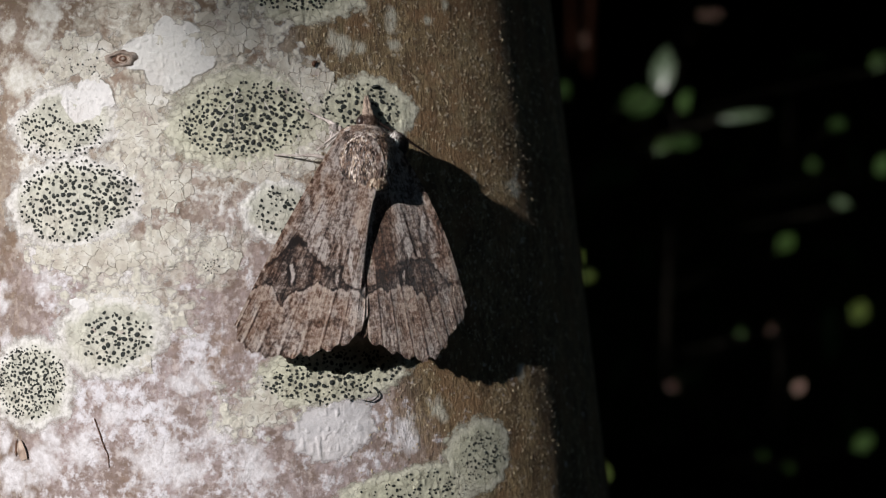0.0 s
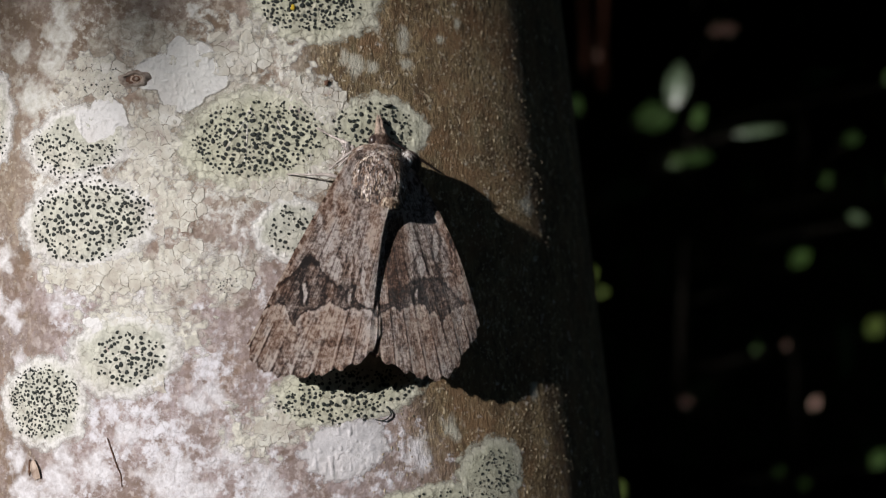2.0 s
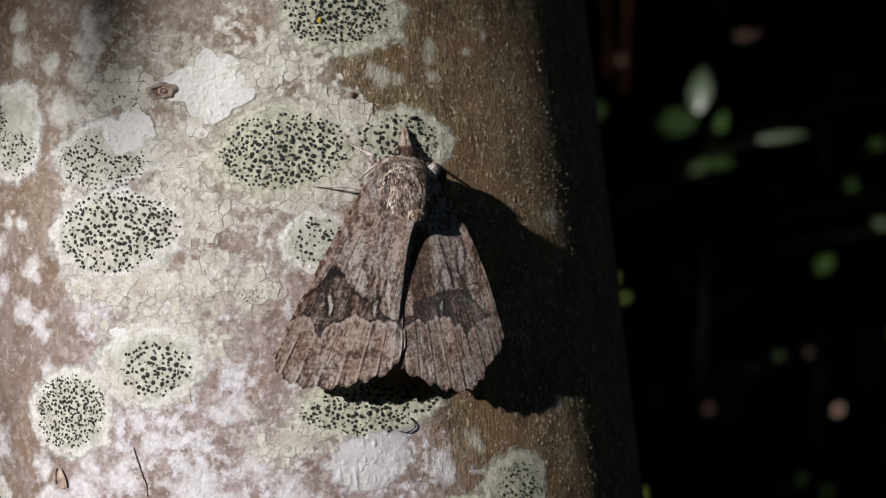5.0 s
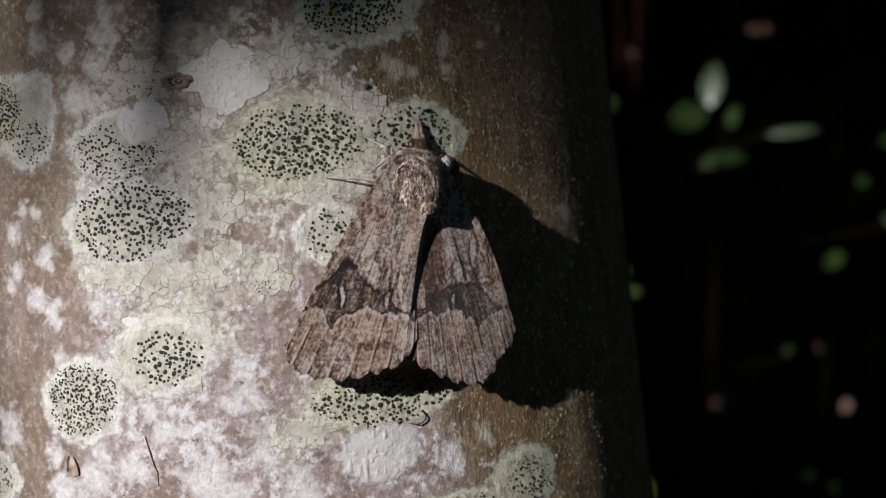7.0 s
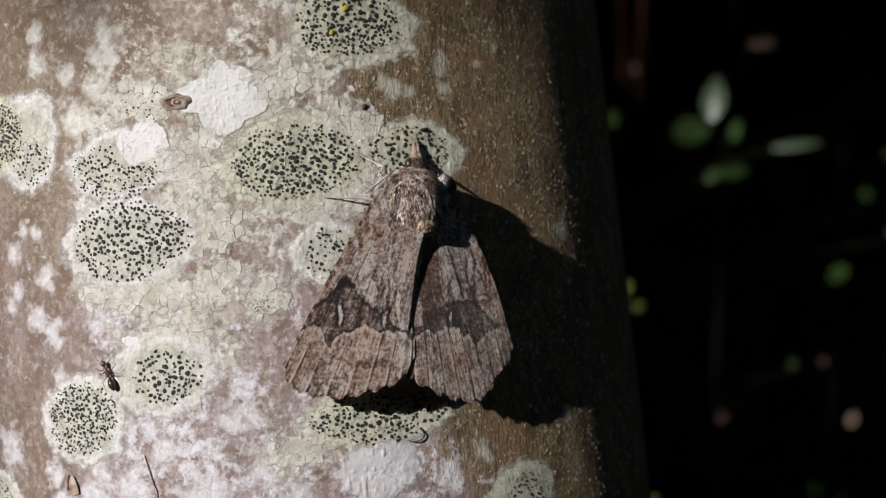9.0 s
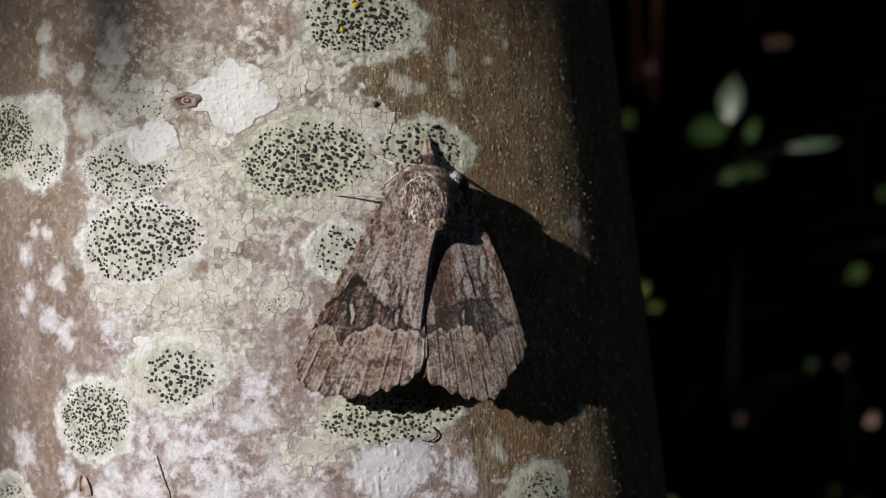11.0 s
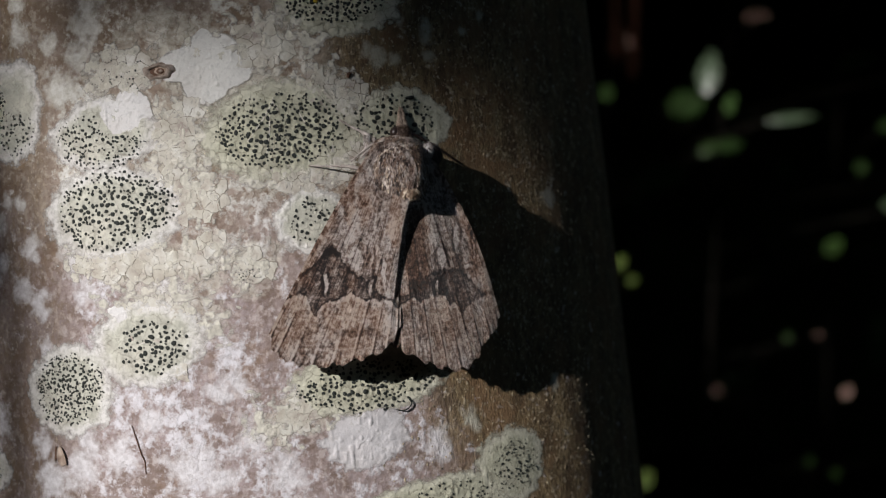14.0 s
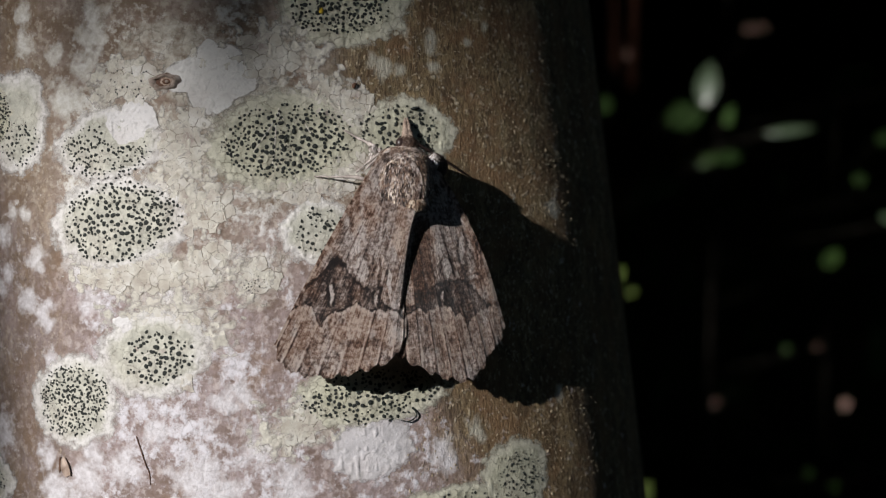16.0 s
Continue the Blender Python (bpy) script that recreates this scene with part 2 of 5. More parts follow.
BARK = mat_bark()
GREEN_LICHEN = mat_thallus("green_lichen", (0.49, 0.485, 0.37), (0.59, 0.58, 0.47), 0.6, grain=0.26)
PALE_LICHEN = mat_thallus("pale_lichen", (0.525, 0.522, 0.445), (0.71, 0.695, 0.665), 0.4)
CRACKED_LICHEN = mat_thallus("cracked_lichen", (0.60, 0.58, 0.50), (0.63, 0.605, 0.55), 0.35, grain=0.16, outline=0.05, fuzz=0.7)
WHITE_LICHEN = mat_thallus("white_lichen", (0.72, 0.71, 0.695), (0.71, 0.70, 0.685), 0.0, grain=0.05, outline=0.8, fuzz=0.04, pores=0.4)
GRANULAR_LICHEN = mat_thallus("granular_lichen", (0.62, 0.605, 0.61), (0.59, 0.57, 0.57), 0.0, grain=0.2, outline=0.0, fuzz=0.55, pores=0.5)
GREY_LICHEN = mat_thallus("grey_lichen", (0.715, 0.71, 0.675), (0.695, 0.69, 0.66), 0.0, grain=0.07, outline=0.8, fuzz=0.04, pores=0.25)
AREOLE = mat_areole()
CRACK = mat_plain("crack", (0.12, 0.105, 0.075), (0.38, 0.345, 0.285), 700, 0.9, 0.1)
DISC = mat_plain("black_disc", (0.012, 0.014, 0.013), (0.035, 0.042, 0.036), 2500, 0.6, 0.3, 0.0001)
YELLOW = mat_plain("yellow_lichen", (0.42, 0.28, 0.02), (0.62, 0.46, 0.05), 1500, 0.8, 0.2, 0.0002)
WING = mat_wing()
FUR = mat_fur("moth_fur", (0.05, 0.036, 0.029), (0.26, 0.19, 0.15), (0.68, 0.58, 0.51))
WING_FUR = mat_fur("wing_base_fur", (0.08, 0.058, 0.05), (0.28, 0.205, 0.165), (0.68, 0.58, 0.51))
HEAD_FUR = mat_fur("head_fur", (0.07, 0.042, 0.03), (0.23, 0.165, 0.125), (0.60, 0.50, 0.43))
PALE_FUR = mat_fur("pale_fur", (0.30, 0.24, 0.21), (0.55, 0.49, 0.46), (0.78, 0.74, 0.71))
TAN_FUR = mat_fur("tan_fur", (0.15, 0.09, 0.06), (0.38, 0.28, 0.20), (0.74, 0.64, 0.52))
DARK_FUR = mat_fur("dark_fur", (0.015, 0.010, 0.008), (0.045, 0.030, 0.024), (0.12, 0.085, 0.07))
BODY = mat_plain("moth_body", (0.09, 0.07, 0.06), (0.30, 0.25, 0.22), 1400, 0.7, 0.3, 0.0002)
LEG = mat_plain("moth_leg", (0.11, 0.08, 0.065), (0.72, 0.65, 0.60), 1100, 0.7, 0.3, 0.0003)
PALP = mat_plain("moth_palp", (0.08, 0.048, 0.032), (0.50, 0.39, 0.31), 2200, 0.7, 0.3, 0.0003)
EYE_DARK = mat_plain("moth_eye", (0.02, 0.012, 0.01), (0.05, 0.03, 0.025), 3000, 0.35, 0.5)
ANT_BROWN = mat_plain("ant_brown_shell", (0.06, 0.030, 0.018), (0.20, 0.105, 0.06), 2500, 0.3, 0.5)
ANT_DARK = mat_plain("ant_shell", (0.02, 0.012, 0.009), (0.06, 0.034, 0.023), 2500, 0.28, 0.5)
TWIG = mat_plain("dry_twig", (0.06, 0.03, 0.018), (0.17, 0.085, 0.05), 1800, 0.7, 0.3, 0.0002)
SCAR = mat_plain("bud_scar", (0.10, 0.062, 0.04), (0.52, 0.45, 0.39), 1100, 0.8, 0.2, 0.0003)
GRAIN = mat_plain("bark_grain", (0.24, 0.185, 0.11), (0.62, 0.54, 0.39), 700, 0.75, 0.3, 0.0001, True)
FLAKE = mat_plain("bark_flake", (0.17, 0.11, 0.075), (0.66, 0.54, 0.45), 700, 0.8, 0.2, 0.0003)
HAIR = mat_plain("pale_thread", (0.55, 0.52, 0.45), (0.75, 0.72, 0.66), 2000, 0.6, 0.3)
LEAF = mat_plain("green_leaf", (0.030, 0.066, 0.014), (0.055, 0.10, 0.026), 60, 0.4, 0.4, 0.001, stretch=(1, 1, 1))
PALE_LEAF = mat_plain("pale_leaf", (0.034, 0.058, 0.027), (0.064, 0.088, 0.052), 60, 0.3, 0.55, 0.001)
LIME = mat_plain("young_leaf", (0.075, 0.115, 0.022), (0.13, 0.175, 0.045), 60, 0.45, 0.4, 0.001)
DEAD_LEAF = mat_plain("dead_leaf", (0.16, 0.10, 0.075), (0.30, 0.20, 0.16), 60, 0.7, 0.3, 0.001)
STEM = mat_plain("red_stem", (0.030, 0.011, 0.006), (0.055, 0.022, 0.012), 80, 0.85, 0.1, 0.001)
DARK_STEM = mat_plain("dark_stem", (0.010, 0.008, 0.006), (0.022, 0.018, 0.013), 90, 0.8, 0.2, 0.001)
# darker copy of the leaf green: the dimness of shade is in its colour
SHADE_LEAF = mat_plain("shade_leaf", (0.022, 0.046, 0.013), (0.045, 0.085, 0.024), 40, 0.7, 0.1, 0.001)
LITTER = mat_plain("leaf_litter", (0.018, 0.014, 0.009), (0.055, 0.042, 0.026), 12, 0.9, 0.15, 0.02)
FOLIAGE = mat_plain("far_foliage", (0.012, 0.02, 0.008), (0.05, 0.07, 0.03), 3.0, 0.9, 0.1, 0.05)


# ---------------------------------------------------------------- noise on arrays
def lattice(x, y, seed):
    h = (x.astype(np.int64) * 374761393 + y.astype(np.int64) * 668265263 + seed * 1442695041) & 0xFFFFFFFF
    h = ((h ^ (h >> 13)) * 1274126177) & 0xFFFFFFFF
    return ((h ^ (h >> 16)) & 0xFFFF) / 65535.0


def wave(x, y, seed=0):
    """Smooth value noise, 0 to 1."""
    x, y = np.asarray(x, float), np.asarray(y, float)
    i, j = np.floor(x), np.floor(y)
    a, b = x - i, y - j
    a, b = a * a * (3 - 2 * a), b * b * (3 - 2 * b)
    return ((lattice(i, j, seed) * (1 - a) + lattice(i + 1, j, seed) * a) * (1 - b)
            + (lattice(i, j + 1, seed) * (1 - a) + lattice(i + 1, j + 1, seed) * a) * b)


def fbm(x, y, seed=0, octaves=4):
    total, size = 0.0, 0.5
    for k in range(octaves):
        total = total + size * wave(np.asarray(x) * 2 ** k, np.asarray(y) * 2 ** k, seed + 17 * k)
        size /= 2
    return total / (1 - 0.5 ** octaves)


def step(a, b, x):
    t = np.clip((np.asarray(x, float) - a) / (b - a), 0, 1)
    return t * t * (3 - 2 * t)


# ---------------------------------------------------------------- building
def mesh_of(name, verts, faces, material, smooth=True):
    me = bpy.data.meshes.new(name)
    me.from_pydata([tuple(v) for v in verts], [], [tuple(f) for f in faces])
    me.materials.append(material)
    me.polygons.foreach_set("use_smooth", [smooth] * len(me.polygons))
    me.update()
    return me


def attribute(me, name, values):
    a = me.attributes.new(name, "FLOAT", "POINT")
    a.data.foreach_set("value", np.asarray(values, np.float32))


def thing(name, m, label, category, group="", kind=""):
    ob = new(name)
    ob.empty_display_size = 0.002
    ob.matrix_world = m
    return tagged(ob, label, category, group, kind)


def part(name, me, parent, label="", kind=""):
    ob = new(name, me)
    ob.parent = parent
    return tagged(ob, label, kind=kind)


def grid_faces(rows, cols, wrap=False):
    return [(r * cols + c, r * cols + (c + 1) % cols, (r + 1) * cols + (c + 1) % cols, (r + 1) * cols + c)
            for r in range(rows - 1) for c in range(cols if wrap else cols - 1)]


def tube(points, radii, sides=8):
    """A closed tapered tube through the points."""
    pts = [Vector(p) for p in points]
    verts = []
    for k, p in enumerate(pts):
        d = (pts[min(k + 1, len(pts) - 1)] - pts[max(k - 1, 0)]).normalized()
        a = d.orthogonal().normalized()
        b = d.cross(a)
        verts += [p + (a * math.cos(t) + b * math.sin(t)) * radii[k] for t in (2 * math.pi * q / sides for q in range(sides))]
    faces = grid_faces(len(pts), sides, True)
    faces += [tuple(range(sides))[::-1], tuple(range(len(verts) - sides, len(verts)))]
    return verts, faces


def curve_points(points, n):
    """n points on a smooth line through the given ones."""
    p = [Vector(q) for q in points]
    p = [p[0] * 2 - p[1]] + p + [p[-1] * 2 - p[-2]]
    out = []
    for k in range(n):
        t = k / (n - 1) * (len(p) - 3)
        i = min(int(t), len(p) - 4)
        t -= i
        a, b, c, d = p[i:i + 4]
        out.append(0.5 * (2 * b + (c - a) * t + (2 * a - 5 * b + 4 * c - d) * t * t + (3 * b - a - 3 * c + d) * t ** 3))
    return out


def ellipsoid(centre, radii, rough=0.0, seed=1, seg=28, rings=18):
    c, verts = Vector(centre), []
    for i in range(rings + 1):
        th = math.pi * i / rings
        for j in range(seg):
            ph = 2 * math.pi * j / seg
            d = Vector((math.sin(th) * math.cos(ph), math.cos(th), math.sin(th) * math.sin(ph)))
            k = 1 + rough * (noise.noise(d * 2.5 + Vector((seed, 0, 0))) + 0.5 * noise.noise(d * 6 + Vector((0, seed, 0))))
            verts.append(c + Vector((d.x * radii[0], d.y * radii[1], d.z * radii[2])) * k)
    return verts, grid_faces(rings + 1, seg, True)


def mm(verts):
    return [Vector(v) * MM for v in verts]


# ---------------------------------------------------------------- the trunk
RADIUS, LEAN = 45.0, radians(6.0)
ROOT = Vector((-20.52, -1.27, 1200.0))
UP = Vector((-math.sin(LEAN), 0, math.cos(LEAN)))
SIDE = Vector((math.cos(LEAN), 0, math.sin(LEAN)))

# white blooms: along the trunk's circumference, up, radius
BLOOMS_BAND = [(-19.6, 25.8, 1.3), (-19.5, 22.6, 1.5), (-16.0, 21.4, 1.0), (-12.3, 19.5, 1.5), (-14.9, 16.7, 1.9), (-11.3, 21.9, 1.6),
               (-10.7, 24.3, 1.5), (-23.4, 5.9, 0.8), (-21.4, 5.7, 0.8), (-25.1, 3.7, 1.1), (-20.9, 1.0, 1.3), (-24.9, -0.4, 1.0),
               (-26.4, -1.8, 0.9), (-22.2, -3.3, 1.5), (-20.2, -4.8, 1.4), (-20.3, 0.1, 0.7), (-14.5, -4.1, 1.5), (-20.0, -9.2, 1.0),
               (-28.4, -16.3, 2.0), (-29.7, -20.6, 1.8)]
BLOOMS_LOW = [(-21.5, -19.3, 1.3), (-15.4, -19.8, 1.5), (-16.7, -22.0, 2.0), (-20.4, -23.1, 2.2), (-11.9, -20.8, 1.8), (-1.3, -15.2, 1.7),
              (1.0, -14.6, 1.2), (-5.5, -22.3, 2.1), (-2.2, -23.5, 1.8), (-3.7, -21.4, 1.2), (-8.5, -17.6, 1.3), (-4.8, -5.0, 1.9),
              (-6.4, -4.3, 1.5), (-15.4, -0.6, 1.6), (1.5, -20.2, 2.0), (4.5, -23.9, 1.8)]
BLOOMS_BROWN = [(24.3, -21.5, 1.3), (19.8, -22.8, 1.3), (18.0, 16.6, 1.0), (19.9, 16.3, 0.9), (23.8, 19.1, 1.1), (21.0, 20.6, 0.7), (16.9, 17.3, 0.8),
                (16.0, 20.1, 1.2), (23.8, 16.5, 0.7), (20.6, -24.1, 1.2), (31.1, 21.0, 0.6), (28.5, 19.1, 0.6), (36.6, -19.6, 0.9), (39.2, 0.9, 1.2)]


def swell(s, v):
    """Relief of the bark, in millimetres."""
    s, v = np.asarray(s, float), np.asarray(v, float)
    h = 0.9 * (fbm(s * 0.05 + 9, v * 0.02, 3, 3) - 0.5) * (1 - 0.85 * step(8, 24, s)) + 0.16 * (fbm(s * 0.35, v * 0.16, 5, 3) - 0.5) * (1 - 0.8 * step(20, 30, s))
    calm = 1 - 0.92 * step(22, 29, s)
    h = h + calm * (0.07 * step(0.74, 0.92, wave(s * 1.9, v * 1.4, 8)) + 0.05 * step(0.70, 0.9, wave(s * 2.4, v * 2.2, 9)) + 0.04 * (fbm(s * 2.0, v * 1.1, 11, 2) - 0.5))
    return h


def on_trunk(s, v, h=0.0):
    """World place, in metres, of a point of the trunk: s along its girth, v up its axis, h above its bark, all in millimetres."""
    a = s / RADIUS
    r = RADIUS - 0.012 * v + float(swell(s, v)) + h
    return (ROOT + UP * v + (SIDE * math.sin(a) - Vector((0, math.cos(a), 0))) * r) * MM


def trunk_frame(s, v, turn=0.0, h=0.0):
    """A pose on the bark: z outwards, y up the trunk, turned clockwise by turn degrees as one looks at the bark."""
    a = s / RADIUS
    z = SIDE * math.sin(a) - Vector((0, math.cos(a), 0))
    x = UP.cross(z)
    m = Matrix((x, UP, z)).transposed().to_4x4()
    return Matrix.Translation(on_trunk(s, v, h)) @ m @ pose(0, 0, 0, 0, 0, -turn)


# places of cream crust: along the girth, up, half width, half height
CREAM = [(-5.0, -2.6, 8.9, 4.0), (-2.6, 9.8, 4.6, 5.4), (-8.2, 17.2, 4.4, 3.0), (7.0, 19.0, 6.5, 3.6), (3.0, -3.2, 4.6, 3.6), (9.5, 6.0, 7.6, 3.0),
         (12.0, 13.2, 5.4, 3.8), (-6.0, -7.4, 7.4, 4.0), (5.5, -18.5, 5.0, 3.0), (-3.0, 4.5, 4.6, 3.6), (-10.0, 3.6, 8.2, 5.6), (7.5, 10.2, 8.4, 5.4),
         (-3.0, 20.0, 8.0, 4.0), (3.0, 15.0, 8.0, 4.4)]


def pale_side(s, v):
    """The side of the trunk that the pale crust has covered, 0 to 1."""
    # left band: barer brown bark, with the trunk's dimmer left side painted in
    bare_and_dim = step(-15.0, -20.0, s + 4 * (fbm(s * 0.1, v * 0.08, 32) - 0.5))
    return step(19, 11, s + np.where(v > 0, 0.10, 0.24) * v + 6 * (fbm(s * 0.12, v * 0.12, 31) - 0.5)) * (1 - 0.38 * bare_and_dim)


def cream_crust(s, v):
    """Where the crust is cream and cracked, 0 to 1."""
    ws, wv = 5.0 * (fbm(s * 0.35, v * 0.35, 70) - 0.5), 5.0 * (fbm(s * 0.35, v * 0.35, 71) - 0.5)
    c = np.zeros_like(s)
    for a, b, rs, rv in CREAM:
        c = np.maximum(c, 0.58 * step(1.12, 0.62, np.hypot((s + ws - a) / rs, (v + wv - b) / rv)))
    return c


def crust(s, v):
    """How much of the bark is covered with white powder, 0 to 1."""
    full = pale_side(s, v)
    band = step(-14.0, -19.0, s + 4 * (fbm(s * 0.1, v * 0.08, 32) - 0.5))
    top = step(14, 20, v) * step(7, 0, s)
    low = step(-10, -22, v)
    field = fbm(s * 0.26, v * 0.26, 40, 3) - 0.5
    return np.clip(full * (0.44 - 0.34 * band - 0.16 * top * (1 - band) + 0.10 * low + 1.15 * field) + (1 - full) * (0.02 + 0.3 * field), 0, 1)


def blooms(s, v):
    """The larger white blooms, soft at their edges, 0 to 1."""
    c = np.zeros_like(s)
    ws, wv = 1.6 * (fbm(s * 0.8, v * 0.8, 50) - 0.5), 1.6 * (fbm(s * 0.8, v * 0.8, 60) - 0.5)
    for a, b, r in BLOOMS_BAND + BLOOMS_LOW + BLOOMS_BROWN:
        d = np.hypot(s + ws * r - a, (v + wv * r - b) * 0.85)
        c = np.maximum(c, (0.90 if a < 12 else 0.86) * step(r * 1.45, r * 0.25, d))
    return c


def build_trunk():
    front = np.arange(-52, 64, 0.25)
    behind = np.linspace(64, 2 * math.pi * RADIUS - 52, 60)[1:-1]
    s = np.r_[front, behind]
    mid = np.arange(-36, 36.1, 0.25)
    v = np.r_[-np.geomspace(1215, 37, 46), mid, np.geomspace(37, 2600, 46)]
    S, V = np.meshgrid(s, v)
    a = S / RADIUS
    fade = np.where(np.abs(V) < 60, 1.0, 0.0)
    r = RADIUS - 0.012 * V + swell(S, V) * fade
    root, up, side = np.array(ROOT), np.array(UP), np.array(SIDE)
    P = root + V[..., None] * up + (np.sin(a)[..., None] * side - np.cos(a)[..., None] * np.array((0, 1, 0))) * r[..., None]
    me = mesh_of("tree_trunk", (P.reshape(-1, 3) * MM).tolist(), grid_faces(len(v), len(s), True), BARK)
    attribute(me, "crust", crust(S, V).ravel())
    attribute(me, "bloom", blooms(S, V).ravel())
    attribute(me, "film", pale_side(S, V).ravel())
    attribute(me, "cream", cream_crust(S, V).ravel())
    attribute(me, "rosy", step(8.0, -9.0, V + 0.25 * S + 9 * (fbm(S * 0.12, V * 0.12, 77) - 0.5)).ravel())
    tree = thing("tree", Matrix.Translation((0, 0, 0)), "slim brown tree trunk blotched with white and grey lichen crust", "tree")
    part("trunk", me, tree)
    # an old bud scar: a raised lip round a dark hollow
    f = trunk_frame(-4.0, 16.9, 4)
    verts, rows, seg = [], ((0.02, -0.10), (0.50, -0.08), (0.74, 0.04), (0.84, 0.20), (0.98, 0.22), (1.2, 0.06), (1.4, -0.15)), 36
    for q, z in rows:
        for k in range(seg):
            t = 2 * math.pi * k / seg
            w = 1 + 0.08 * math.sin(2 * t + 1) + 0.07 * math.sin(5 * t) + 0.05 * math.sin(9 * t + 2)
            lift = 1 + (0.7 * math.cos(t - 0.5) + 0.4 * math.sin(3 * t)) * (z > 0)
            verts.append(f @ (Vector((math.cos(t) * q * 1.15 * w, math.sin(t) * q * 0.68 * w, z * lift + 0.10)) * MM))
    part("bud_scar", mesh_of("bud_scar", verts, grid_faces(len(rows), seg, True), SCAR), tree, "raised oval bud scar with a dark hollow")
    # inside it a dark floor, with pale and dark rims of the old bud nested to one side
    for x, rx, ry, z, material in ((-0.08, 0.86, 0.50, 0.07, TWIG), (0.12, 0.62, 0.40, 0.10, FLAKE), (0.20, 0.42, 0.28, 0.15, TWIG), (0.26, 0.22, 0.16, 0.19, SCAR)):
        v, fc = ellipsoid((x, 0.02, z), (rx, ry, 0.07), 0.22, 9 + 10 * rx, 24, 8)
        part("scar_hollow", mesh_of("scar_hollow", [f @ (Vector(p) * MM) for p in v], fc, material), tree)


build_trunk()


def build_granules():
    """Tiny pale grains on the brown bark, thickest where it turns away from the sun."""
    rng = random.Random(31)
    verts, faces = [], []
    while len(verts) < 13 * 2000:
        s, v = rng.uniform(14, 44), rng.uniform(-30, 30)
        near = math.exp(-((s - 34 + 0.08 * v) / 5.0) ** 2) * (0.25 + 0.9 * math.exp(-((v - 4) / 7.0) ** 2))
        if rng.random() > 0.30 + near or fbm(s * 0.25, v * 0.25, 77, 2) < 0.42 * rng.random():
            continue
        f = trunk_frame(s, v, rng.gauss(0, 30), 0.0)
        r = rng.uniform(0.05, 0.12) * (1.3 if rng.random() < 0.12 else 1)
        tall, stretch, n = r * rng.uniform(0.22, 0.55), rng.uniform(0.9, 2.4), len(verts)
        for q, z in ((1.0, -0.05), (0.72, tall * 0.75)):
            for k in range(6):
                w = math.pi * k / 3
                wob = rng.uniform(0.65, 1.3)
                verts.append(f @ (Vector((math.cos(w) * q * r * wob, math.sin(w) * q * r * stretch * wob, z)) * MM))
        verts.append(f @ Vector((0, 0, tall * MM)))
        for k in range(6):
            e = (k + 1) % 6
            faces += [(n + k, n + e, n + 6 + e, n + 6 + k), (n + 6 + k, n + 6 + e, n + 12)]
    part("bark_grain", mesh_of("bark_grain", verts, faces, GRAIN), bpy.data.objects["tree"], "pale brown grains on the bark", kind="stuff")


build_granules()


# ---------------------------------------------------------------- lichens
def thallus_mesh(s0, v0, rs, rv, height, material, lobes, seed, plate=0.0, patchy=False, notches=()):
    """A thin crust that follows the bark, with a lobed edge; notches are bites out of the edge: direction in degrees, half width, depth."""
    rings, seg = 56, 220
    q, w = np.meshgrid(np.linspace(0, 1, rings + 1), np.linspace(0, 2 * math.pi, seg, endpoint=False), indexing="ij")
    c, d = np.cos(w), np.sin(w)
    edge = 1.10 + lobes * 2.2 * (fbm(c * 1.3 + seed, d * 1.3 + 7, seed, 2) - 0.5) + lobes * 1.2 * (fbm(c * 5 + seed, d * 5, seed + 3, 4) - 0.5)
    for at, half, depth in notches:
        off = np.abs((w - radians(at) + math.pi) % (2 * math.pi) - math.pi) / radians(half)
        edge = edge - depth * np.clip(1 - off, 0, 1)
    S, V, q = (s0 + c * rs * q * edge).ravel(), (v0 + d * rv * q * edge).ravel(), q.ravel()
    ragged = fbm(S * 1.3 + seed, V * 1.3, seed + 7, 4) - 0.5
    # the crust frays at its edge, and a patchy one is broken through in its middle as well
    rim = 0.52 + 0.5 * q + 1.7 * ragged if patchy else q + (1.1 if plate else 3.0) / (rs + rv) * ragged * q
    rim = np.clip(np.maximum(rim, 1.25 * step(0.90, 1.0, q)), 0, 1.25)
    h = 0.6 * height * step(1.0, 0.6, rim) + 0.035 + 0.02 * (fbm(S * 1.2, V * 1.2, seed + 5) - 0.35) * step(1.0, 0.8, rim) * (1 - 0.7 * plate)
    a = S / RADIUS
    r = RADIUS - 0.012 * V + swell(S, V) + h
    P = np.array(ROOT) + V[:, None] * np.array(UP) + (np.sin(a)[:, None] * np.array(SIDE) - np.cos(a)[:, None] * np.array((0, 1, 0))) * r[:, None]
    base = np.array(on_trunk(s0, v0))
    me = mesh_of("thallus", (P * MM - base).tolist(), grid_faces(rings + 1, seg, True), material)
    attribute(me, "rim", rim)
    return me


